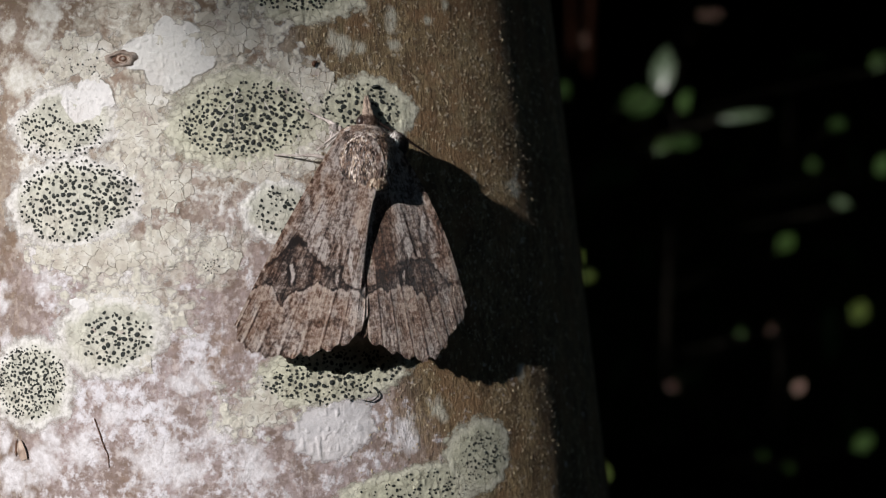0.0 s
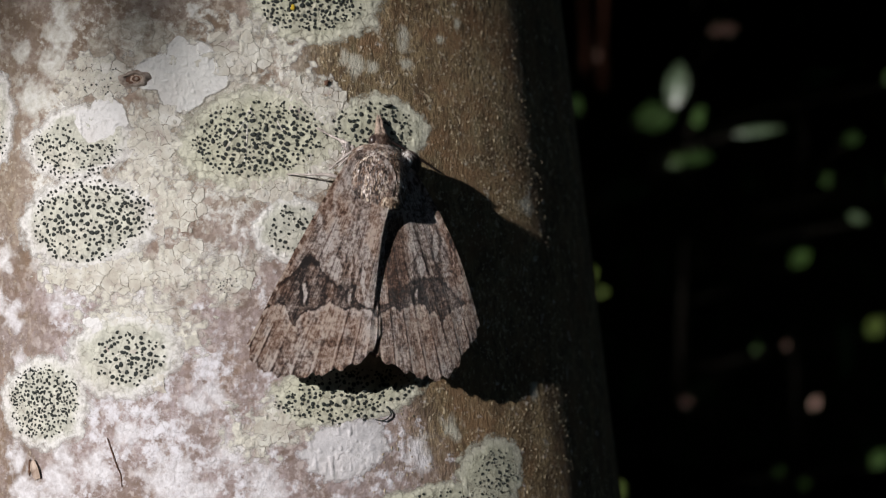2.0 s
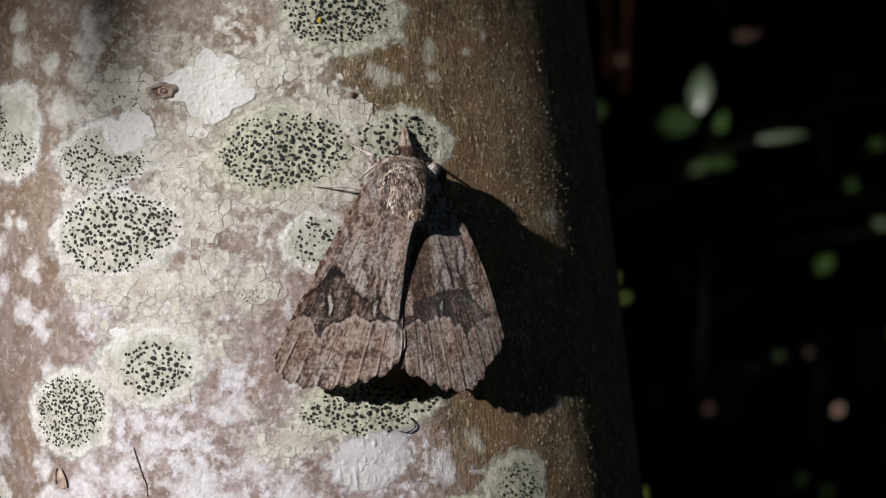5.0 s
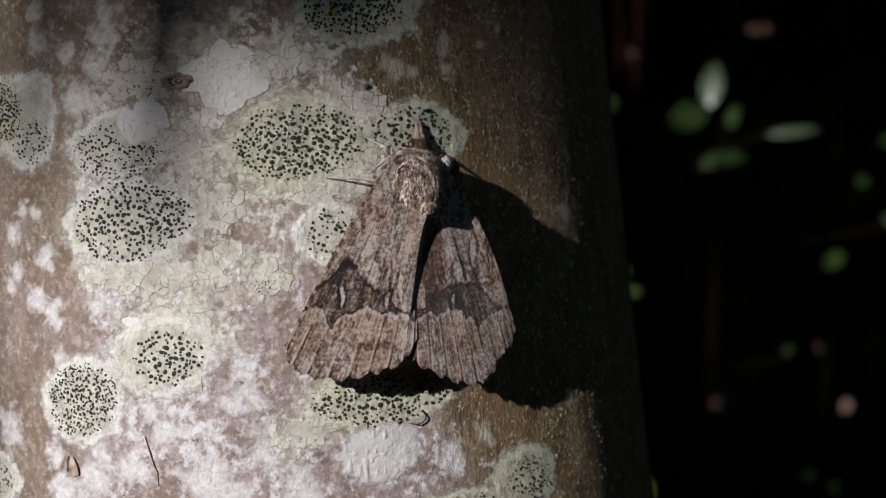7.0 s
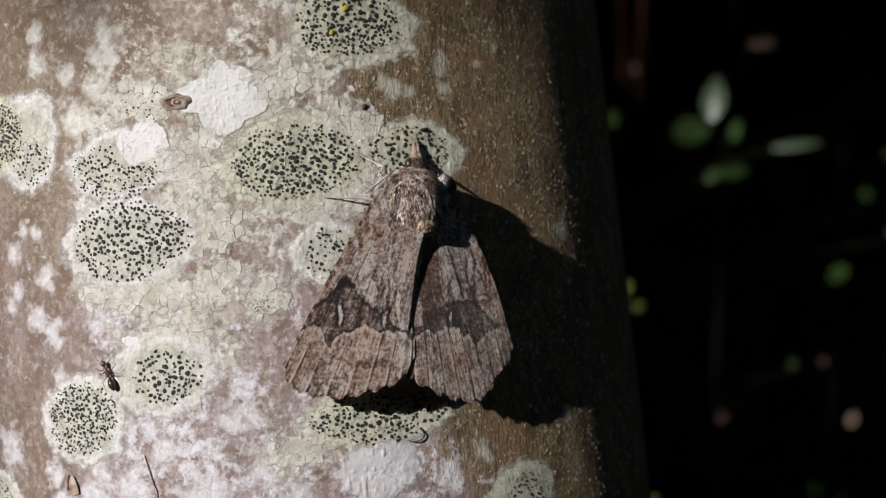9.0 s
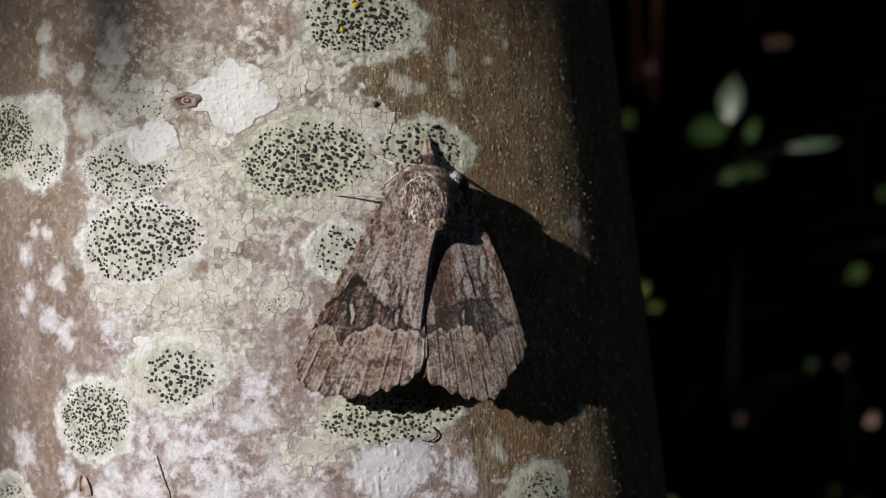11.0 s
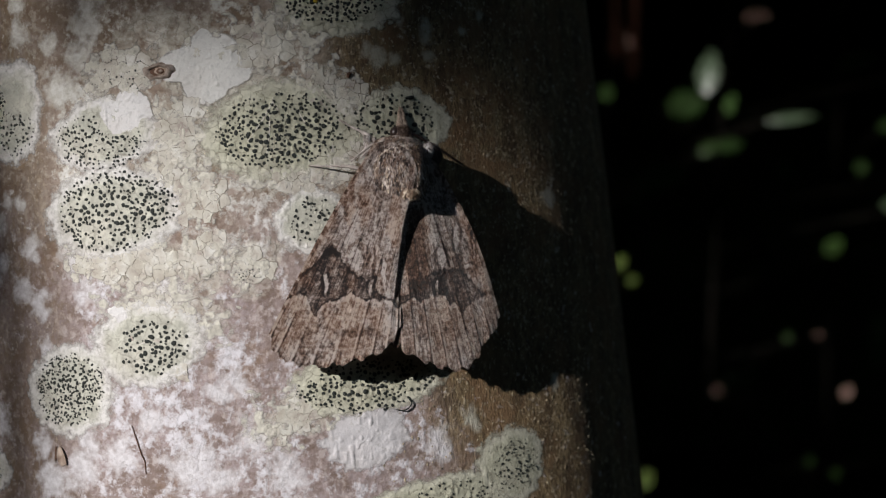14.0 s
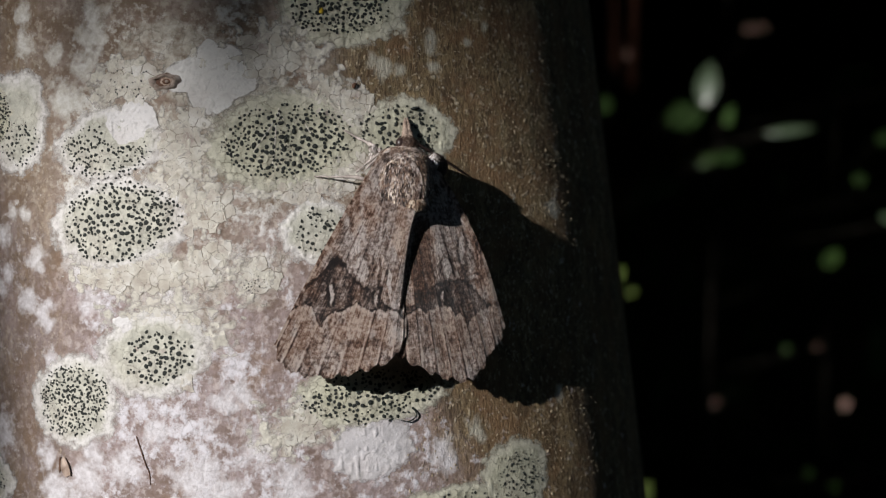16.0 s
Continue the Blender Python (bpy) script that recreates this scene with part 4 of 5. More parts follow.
def build_moth():
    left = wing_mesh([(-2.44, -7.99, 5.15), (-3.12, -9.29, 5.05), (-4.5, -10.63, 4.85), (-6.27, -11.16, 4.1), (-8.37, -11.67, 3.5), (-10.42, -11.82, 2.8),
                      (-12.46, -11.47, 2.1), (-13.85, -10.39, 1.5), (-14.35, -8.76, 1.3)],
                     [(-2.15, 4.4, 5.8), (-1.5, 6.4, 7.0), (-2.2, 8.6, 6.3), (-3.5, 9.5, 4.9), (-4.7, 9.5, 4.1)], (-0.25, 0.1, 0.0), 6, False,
                     [("spot", -6.9, -1.0, 0.75, 0.5, -0.34), ("spot", -7.6, -2.2, 0.8, 1.0, -0.14), ("pale", -4.35, -1.86, 0.62, 1.15, 0.92), ("spot", -5.0, -0.6, 0.5, 1.3, 0.20),
                      ("pale", -7.2, -3.9, 0.18, 1.3, 0.95), ("pale", -1.65, -3.2, 0.2, 1.4, 0.98), ("pale", -2.9, -4.6, 0.2, 0.9, 0.9), ("warm", -0.9, 0.65, 0.5, 0.9, 0.7), ("spot", -0.9, 0.65, 0.45, 0.5, 0.2), ("warm", -10.0, -3.6, 1.2, 1.2, 0.3), ("spot", -10.0, -3.5, 0.9, 0.9, 0.14), ("inner", -2.55, -3.0, 0.2, 2.2, -0.34),
                      ("inner", -3.15, -2.0, 0.18, 1.6, -0.26), ("spot", -1.35, -4.5, 0.30, 1.8, 0.30), ("spot", -0.9, -5.6, 0.5, 0.8, 0.12), ("warm", -3.4, 3.4, 0.6, 2.2, 0.5), ("warm", -5.0, 3.4, 0.5, 2.0, 0.7), ("spot", -5.3, 3.2, 0.16, 2.0, -0.30),
                      ("warm", -0.5, 1.4, 0.5, 2.4, 0.6), ("spot", -0.6, 1.0, 0.35, 0.9, 0.16), ("warm", -4.3, -7.3, 1.8, 1.5, 0.45), ("spot", -4.5, -7.3, 1.5, 1.1, 0.14),
                      ("spot", -10.0, -8.9, 1.6, 0.8, -0.16), ("spot", -4.3, -8.8, 2.4, 0.5, -0.16), ("spot", -1.2, -8.0, 1.1, 1.0, 0.22), ("spot", -9.6, -6.0, 0.7, 0.8, 0.10),
                      ("spot", -4.6, 1.6, 0.9, 1.6, 0.16), ("spot", -6.4, 2.2, 0.5, 1.5, -0.16), ("spot", -2.0, 2.6, 0.22, 2.6, -0.20), ("warm", -12.0, -7.6, 1.0, 2.0, 0.4)],
                     ((-12.2, -11.1, -10.25, -9.05, -8.7, -8.2, -7.7, -7.2, -5.6, -4.8, -3.9, -3.3, -2.8, -2.1, -1.5, -0.4),
                      (-6.2, -5.7, -5.2, -5.4, -6.8, -7.3, -6.2, -5.8, -5.5, -5.1, -5.6, -6.0, -5.4, -6.0, -5.7, -6.5)),
                     ((-12.2, -10.0, -8.4, -7.6, -6.85, -5.9, -5.1, -3.9, -2.9, -2.1, -1.5, -0.1), (-4.0, -3.3, -2.5, -1.3, -0.75, -1.2, -2.8, -3.6, -4.1, -5.3, -5.6, -6.2)))
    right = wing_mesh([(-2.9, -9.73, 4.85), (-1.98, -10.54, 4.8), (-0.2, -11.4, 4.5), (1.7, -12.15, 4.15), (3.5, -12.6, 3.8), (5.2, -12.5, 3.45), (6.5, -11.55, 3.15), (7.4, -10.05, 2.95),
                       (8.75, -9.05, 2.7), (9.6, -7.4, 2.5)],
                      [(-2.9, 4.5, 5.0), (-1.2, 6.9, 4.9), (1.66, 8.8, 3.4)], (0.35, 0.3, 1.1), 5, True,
                      [("pale", 3.88, -1.69, 0.5, 1.1, 0.88), ("inner", 5.4, -1.8, 0.5, 0.6, -0.40), ("pale", 6.6, -2.55, 0.75, 0.22, 0.85), ("pale", 5.44, 0.4, 0.26, 1.5, 0.92),
                       # blots at 1.5: maroon pattern, with partial shade beside the left wing painted in
                       ("spot", 1.5, -1.2, 1.1, 4.0, -0.34), ("warm", 1.5, -0.8, 1.1, 3.8, 0.8), ("spot", 2.4, 1.4, 0.18, 2.6, 0.22), ("spot", 3.0, 0.8, 0.5, 1.6, 0.14),
                       ("warm", 7.4, 0.0, 0.8, 4.4, 0.7), ("warm", 8.6, -4.0, 0.7, 2.6, 0.5), ("inner", 4.3, -4.2, 1.7, 1.2, -0.14), ("inner", 6.9, -4.4, 0.9, 1.2, 0.10),
                       ("pale", 3.45, -4.6, 0.14, 0.7, 0.85), ("pale", 7.2, -0.3, 0.12, 1.4, 0.9), ("spot", 1.0, -4.5, 0.5, 0.7, -0.30), ("warm", 4.2, -8.0, 2.6, 2.2, 0.35), ("spot", 4.0, -6.9, 1.2, 0.9, 0.12),
                       ("spot", 2.8, -8.9, 2.0, 0.5, -0.14), ("spot", 8.0, -6.8, 0.9, 1.0, 0.10), ("spot", 6.7, 2.0, 0.4, 2.0, -0.16), ("spot", 1.2, -6.8, 0.9, 1.4, -0.10)],
                      ((0.4, 1.2, 1.8, 2.3, 3.15, 4.25, 4.6, 5.2, 5.6, 6.0, 6.5, 7.0, 7.5, 8.4, 9.1, 9.7), (-6.2, -5.6, -6.2, -5.8, -5.3, -5.5, -6.3, -6.2, -7.0, -7.3, -6.5, -5.9, -5.8, -5.5, -5.4, -6.2)),
                      ((0.4, 1.5, 2.1, 2.9, 4.0, 5.2, 5.9, 7.0, 7.8, 9.0), (-5.4, -4.6, -3.6, -3.1, -2.8, -2.7, -2.9, -4.0, -5.1, -5.6)))
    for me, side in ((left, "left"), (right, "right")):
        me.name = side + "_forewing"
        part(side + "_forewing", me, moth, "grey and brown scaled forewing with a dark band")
    v, f = ellipsoid((-1.4, 6.5, 3.6), (2.0, 3.7, 3.0), 0.05, 3)
    part("thorax", mesh_of("thorax", mm(v), f, BODY), moth)
    v, f = ellipsoid((-1.6, -1.5, 1.6), (2.2, 8.0, 2.2), 0.05, 4)
    part("abdomen", mesh_of("abdomen", mm(v), f, BODY), moth)
    v, f = ellipsoid((-0.2, 10.75, 0.6), (1.1, 1.3, 0.68), 0.08, 5)
    part("head", mesh_of("head", mm(v), f, BODY), moth)
    for x, z in ((-1.05, 0.65), (0.65, 0.4)):
        v, f = ellipsoid((x, 11.1, z), (0.5, 0.62, 0.5), 0, 5, 16, 10)
        part("eye", mesh_of("eye", mm(v), f, EYE_DARK), moth, "dark brown compound eye")
    for x, tip in ((-0.45, -0.35), (0.05, -0.12)):
        v, f = tube(curve_points([(x, 11.3, 0.6), (0.5 * (x + tip), 12.4, 0.45), (tip, 13.85, 0.2)], 8), [0.52, 0.56, 0.44, 0.42, 0.28, 0.29, 0.19, 0.07])
        part("palp", mesh_of("palp", mm(v), f, PALP), moth, "tan scaled mouth palp")
    rng = random.Random(4)

    def fur(centre, radii, count, length, width, material, name, keep, lift=0.35, label=""):
        """Flat scales that lie back over a rounded part."""
        verts, faces = [], []
        for _ in range(count * 4):
            if len(faces) >= count * 2:
                break
            d = Vector((rng.gauss(0, 1), rng.gauss(0, 1), rng.gauss(0, 1))).normalized()
            if not keep(d):
                continue
            p = Vector(centre) + Vector((d.x * radii[0], d.y * radii[1], d.z * radii[2]))
            along = Vector((rng.gauss(0, 0.22), -1 + rng.gauss(0, 0.2), rng.gauss(0.0, 0.12)))
            along = (along - d * along.dot(d) * 0.8 + d * rng.uniform(0.02, lift)).normalized()
            w = along.cross(d).normalized() * rng.uniform(0.5, 1.2) * width
            ln = rng.uniform(0.6, 1.4) * length
            n0 = len(verts)
            verts += [p - w, p + w, p + along * ln * 0.65 + w * 1.1 + d * 0.04, p + along * ln * 0.65 - w * 1.1 + d * 0.04, p + along * ln]
            faces += [(n0, n0 + 1, n0 + 2, n0 + 3), (n0 + 3, n0 + 2, n0 + 4)]
        part(name, mesh_of(name, mm(verts), faces, material, False), moth, label, kind="stuff")

    fur((-1.4, 6.5, 3.6), (2.0, 3.7, 3.05), 3800, 0.5, 0.055, FUR, "thorax_fur", lambda d: d.z > -0.3 and d.x > -0.3, 0.14)
    for count, material in ((1300, WING_FUR), (620, TAN_FUR), (760, DARK_FUR), (300, PALE_FUR)):
        fur((-1.9, 6.5, 3.75), (3.2, 3.6, 3.2), count, 0.5, 0.055, material, "thorax_fur", lambda d: d.z > 0.35 and d.x < 0.6, 0.30)
    fur((-1.75, 4.55, 6.35), (0.9, 0.5, 0.65), 520, 0.4, 0.07, TAN_FUR, "crest_fur", lambda d: d.z > -0.3, 0.6, "tan tuft at the rear of the thorax")
    for count, material in ((520, FUR), (300, TAN_FUR), (220, DARK_FUR)):
        fur((-1.35, 6.6, 6.3), (0.55, 2.3, 0.8), count, 0.55, 0.06, material, "thorax_fur", lambda d: d.z > -0.4 and d.x > -0.5, 0.35)
    fur((-1.7, 9.6, 2.9), (2.5, 0.9, 1.7), 1300, 0.4, 0.06, HEAD_FUR, "collar_fur", lambda d: d.z > -0.4, 0.10)
    fur((-1.3, 10.15, 2.5), (2.0, 0.3, 1.4), 240, 0.3, 0.055, PALE_FUR, "collar_fur", lambda d: d.z > -0.3 and d.y > -0.2, 0.12, "pale edge of the collar")
    fur((-2.2, 9.0, 4.0), (2.4, 0.25, 1.9), 260, 0.4, 0.055, DARK_FUR, "collar_fur", lambda d: d.z > -0.3, 0.12, "dark line behind the collar")
    fur((-0.2, 10.75, 0.6), (1.1, 1.3, 0.7), 620, 0.35, 0.06, HEAD_FUR, "head_fur", lambda d: d.z > -0.3 and abs(d.x) < 0.7, 0.15)
    fur((-4.7, 9.75, 2.3), (0.25, 0.8, 0.35), 200, 0.35, 0.05, PALE_FUR, "shoulder_tuft", lambda d: True, 0.15, "whitish hair tuft")
    v, f = ellipsoid((1.9, 8.8, 2.7), (1.2, 1.2, 1.0), 0.1, 8)
    part("shoulder", mesh_of("shoulder", mm(v), f, BODY), moth)
    fur((1.9, 8.8, 2.7), (1.2, 1.2, 1.0), 700, 0.5, 0.06, DARK_FUR, "shoulder_fur", lambda d: d.z > -0.3, 0.14)
    fur((1.1, 8.9, 4.0), (0.42, 1.05, 0.45), 280, 0.5, 0.06, PALE_FUR, "shoulder_tuft", lambda d: True, 0.3, "whitish hair tuft")
    for pts, r in (([(-3.4, 8.9, 3.0), (-4.1, 10.2, 2.1), (-4.6, 10.9, 1.0), (-5.4, 11.5, 0.1), (-6.7, 12.3, -0.35)], 0.24),
                   ([(-4.6, 7.0, 1.8), (-6.1, 7.45, 1.1), (-7.8, 7.5, 0.2), (-9.7, 7.6, -0.85)], 0.17)):
        v, f = tube(curve_points(pts, 18), [r * (1.35 - 0.04 * k if k < 9 else 0.62 - 0.03 * (k - 9)) * (1 + 0.16 * math.sin(k * 1.7)) for k in range(18)])
        part("leg", mesh_of("leg", mm(v), f, LEG), moth, "pale scaly leg")
    for pts in ([(-3.4, 9.9, 3.9), (-4.6, 9.2, 3.6), (-5.6, 8.1, 2.9)], [(-4.2, 9.7, 2.9), (-5.2, 8.8, 2.2), (-6.1, 7.9, 1.5)]):
        v, f = tube(curve_points(pts, 12), [0.13 * (1 - 0.03 * k) for k in range(12)], 7)
        part("leg", mesh_of("leg", mm(v), f, LEG), moth, "pale scaly leg folded along the wing")
    v, f = tube(curve_points([(0.45, 11.2, 0.9), (1.85, 10.6, 0.8), (4.2, 9.45, 0.4), (7.0, 8.2, -0.45)], 24), [0.17 - 0.004 * k for k in range(24)])
    part("antenna", mesh_of("antenna", mm(v), f, EYE_DARK), moth, "dark thread-like antenna laid on the bark")


build_moth()


# ---------------------------------------------------------------- bits on the bark
def bark_line(points, radius, material, name, label, category):
    base = Vector(on_trunk(points[0][0], points[0][1]))
    pts = [Vector(on_trunk(p.x, p.y, p.z)) - base for p in curve_points(points, 24)]
    v, f = tube(pts, [radius * MM * (0.5 + 0.5 * math.sin(math.pi * (0.15 + 0.8 * k / 23))) for k in range(24)], 6)
    ob = new(name, mesh_of(name, v, f, material))
    ob.location = base
    return tagged(ob, label, category)


def bark_chip(s, v, length, width, turn, material, name, label, category, seed):
    """A small lumpy scrap lying on the bark."""
    verts, faces = ellipsoid((0, 0, width * 0.25), (width, length, width * 0.45), 0.5, seed, 14, 10)
    ob = new(name, mesh_of(name, mm(verts), faces, material))
    ob.matrix_world = trunk_frame(s, v, turn, 0.1)
    return tagged(ob, label, category)


def bark_curl(s, v, length, width, turn, material, name, label, category, seed):
    """A thin three-cornered flake, rolled up along both long edges."""
    rows, cols, top, low = 14, 10, [], []
    for i in range(rows):
        t = i / (rows - 1)
        wide = width * (0.12 + 0.88 * math.sin(math.pi * min(1.0, t * 0.80 + 0.04)) ** 0.8)
        for j in range(cols):
            u = 2 * j / (cols - 1) - 1
            ragged = 0.10 * (float(wave(u * 3 + 4, t * 9, seed)) - 0.5)
            p = Vector((0.5 * wide * u * (1 - 0.25 * u * u) + ragged, length * (t - 0.5) + ragged, 0.05 + 0.15 * wide * u * u + 0.05 * t * t))
            top.append(p)
            low.append(p - Vector((0, 0, 0.04)))
    n = rows * cols
    ring = [j for j in range(cols)] + [i * cols + cols - 1 for i in range(1, rows)] + [(rows - 1) * cols + j for j in range(cols - 2, -1, -1)] + [i * cols for i in range(rows - 2, 0, -1)]
    faces = grid_faces(rows, cols)
    faces = [tuple(f) for f in faces] + [tuple(k + n for k in f[::-1]) for f in faces] + [(ring[k], ring[k - 1], ring[k - 1] + n, ring[k] + n) for k in range(len(ring))]
    ob = new(name, mesh_of(name, mm(top + low), faces, material))
    ob.matrix_world = trunk_frame(s, v, turn, 0.05)
    return tagged(ob, label, category)


bark_line([(-10.5, -17.7, 0.06), (-10.35, -18.4, 0.05), (-10.15, -19.1, 0.06), (-9.85, -20.3, 0.08), (-9.5, -21.4, 0.06), (-9.5, -22.6, 0.05)], 0.075, TWIG,
          "twig_bit", "thin dark bent twig fragment stuck to bark", "twig")
bark_curl(-19.0, -20.4, 2.0, 1.4, 166, FLAKE, "bark_flake", "small curled tan bark flake among white crust", "bark flake", 3)
bark_chip(-19.75, -20.1, 0.8, 0.12, 10, TWIG, "bark_flake", "thin dark bark splinter among white crust", "bark flake", 8)
bark_chip(12.2, 22.6, 0.3, 0.24, 20, YELLOW, "yellow_lichen", "tiny bright yellow lichen cushion", "lichen", 4)
bark_chip(13.9, 25.0, 0.36, 0.3, 60, YELLOW, "yellow_lichen", "tiny bright yellow lichen cushion", "lichen", 5)
bark_chip(14.8, 14.95, 0.3, 0.2, 40, TWIG, "bark_crumb", "tiny dark bark crumb", "bark crumb", 6)
bark_chip(21.1, 12.3, 0.16, 0.5, 0, DISC, "bark_crumb", "tiny dark bark crumb", "bark crumb", 7)
THREAD = "thin pale thread lying across spotted lichen"
for points in ([(6.96, 12.9), (5.91, 11.32), (4.01, 9.04)], [(6.96, 13.2), (7.0, 12.5), (7.37, 11.92)],
               [(9.31, 11.9), (9.6, 11.0), (10.01, 10.29)], [(6.5, 11.61), (6.2, 9.5), (5.77, 7.6)],
               [(-8.9, -9.8), (-8.3, -9.6), (-7.6, -9.2)], [(-10.2, 3.0), (-9.8, 3.6), (-9.7, 4.4)]):
    bark_line([(a, b, 0.07) for a, b in points], 0.075, HAIR, "thread", THREAD, "thread")
bark_line([(17.3, -18.0, 0.2), (17.6, -18.8, 0.3), (16.8, -19.3, 0.3), (15.9, -19.1, 0.2)], 0.085, DISC, "lichen_curl", "dark curled edge of lichen lifting from bark", "lichen")



# ---------------------------------------------------------------- the ant
def build_ant():
    ant = thing("ant", trunk_frame(-9.0, -34, 0, 0.0), "small brown ant with a blackish abdomen walking up the bark", "ant")
    ant.scale = (0.84, 0.84, 0.84)
    for name, c, r in (("gaster", (0, -1.40, 0.70), (0.42, 0.80, 0.42)), ("petiole", (0, -0.55, 0.6), (0.16, 0.2, 0.22)),
                       ("thorax", (0, 0.2, 0.7), (0.27, 0.75, 0.30)), ("head", (0, 1.30, 0.72), (0.34, 0.42, 0.30))):
        v, f = ellipsoid(c, r, 0.04, 2, 18, 12)
        part(name, mesh_of(name, mm(v), f, ANT_BROWN if name in ("thorax", "head", "petiole") else ANT_DARK), ant)
    for side in (-1, 1):
        v, f = tube([Vector(p) for p in ((side * 0.25, 1.75, 0.8), (side * 0.55, 2.15, 0.9), (side * 0.5, 2.75, 0.5))], [0.04, 0.035, 0.028], 6)
        part("antenna", mesh_of("antenna", mm(v), f, ANT_BROWN), ant)
        for y, fore in ((0.6, 1.0), (0.2, -0.1), (-0.2, -1.3)):
            swing = 0.35 * side * (1 if fore != -0.1 else -1)
            v, f = tube([Vector(p) for p in ((side * 0.2, y, 0.6), (side * 0.9, y + 0.35 * fore + swing * 0.5, 1.0), (side * 1.35, y + 0.8 * fore + swing, 0.15),
                                             (side * 1.6, y + 1.1 * fore + swing, 0.0))], [0.06, 0.045, 0.03, 0.02], 6)
            part("leg", mesh_of("leg", mm(v), f, ANT_BROWN), ant)
    return ant


ant = build_ant()


# ---------------------------------------------------------------- the wood around
def leaf_shape(length, width, bend=0.15, fold=0.2, nx=5, ny=10):
    """A pointed leaf along +y from its stalk, folded on its midrib."""
    verts = []
    for j in range(ny + 1):
        t = j / ny
        half = width / 2 * (math.sin(math.pi * min(1, t * 0.92 + 0.06)) ** 0.8) * (1 - 0.25 * t)
        for i in range(nx):
            q = 2 * i / (nx - 1) - 1
            verts.append(Vector((q * half, t * length, fold * abs(q) * half - bend * length * t * t)))
    return verts, grid_faces(ny + 1, nx)


def at_depth(x, z, depth):
    """A place seen in the direction (x, z) per unit of depth from where the camera looks on."""
    return Vector((x * depth, depth - 0.166, 1.2 + z * depth))


# leaves that catch a fleck of sun: direction, depth, length, width, turn in the picture, tilt, material, radius of the sunlit gap
FLECKS = [
    (0.225, 0.139, 0.98, 0.042, 0.023, 4, 6, "pale", 0.052), (0.208, 0.112, 1.03, 0.04, 0.030, 70, 30, "dim", 0.022), (0.244, 0.112, 1.04, 0.03, 0.022, -60, 35, "dim", 0.020),
    (0.293, 0.100, 1.00, 0.044, 0.009, 84, 4, "pale", 0.074), (0.225, 0.075, 1.00, 0.020, 0.012, 60, 8, "leaf", 0.036), (0.243, 0.078, 1.02, 0.03, 0.014, 80, 35, "dim", 0.028),
    (0.153, -0.018, 0.80, 0.013, 0.008, 10, 30, "lime", 0.045), (0.163, -0.033, 0.80, 0.009, 0.007, 60, 30, "lime", 0.030),
    (0.174, -0.197, 0.85, 0.018, 0.012, 10, 30, "lime", 0.034), (0.140, 0.122, 0.80, 0.020, 0.014, -40, 30, "dim", 0.014),
    (0.262, 0.184, 1.30, 0.045, 0.014, -80, 30, "dead", 0.030), (0.339, -0.125, 1.50, 0.020, 0.014, 25, 30, "dead", 0.050),
    (0.374, 0.028, 1.20, 0.026, 0.012, -65, 30, "pale", 0.045), (0.390, -0.062, 1.20, 0.030, 0.022, 20, 30, "lime", 0.038),
    (0.328, -0.005, 1.25, 0.030, 0.020, 40, 30, "leaf", 0.017), (0.315, -0.078, 1.5, 0.010, 0.008, 0, 20, "dead", 0.026),
    (0.232, -0.124, 1.6, 0.016, 0.012, 30, 20, "dead", 0.020), (0.394, -0.172, 1.3, 0.03, 0.02, 50, 20, "leaf", 0.030),
    # the narrow leaf at (0.160, 0.165) stands in for the hanging twig's sunlit end
    (0.29, -0.08, 1.4, 0.012, 0.010, -30, 20, "leaf", 0.014), (0.160, 0.165, 1.1, 0.020, 0.006, 0, 20, "dead", 0.026),
    (0.405, 0.146, 1.2, 0.022, 0.016, 20, 10, "leaf", 0.034), (0.309, -0.182, 1.2, 0.016, 0.010, 40, 45, "leaf", 0.020), (0.330, -0.192, 1.3, 0.016, 0.012, -20, 45, "leaf", 0.018),
    (0.372, 0.094, 1.4, 0.026, 0.018, 60, 35, "dim", 0.04), (0.350, 0.06, 1.5, 0.022, 0.018, -30, 25, "dim", 0.04), (0.41, 0.06, 1.3, 0.03, 0.02, 15, 25, "dim", 0.05),
]


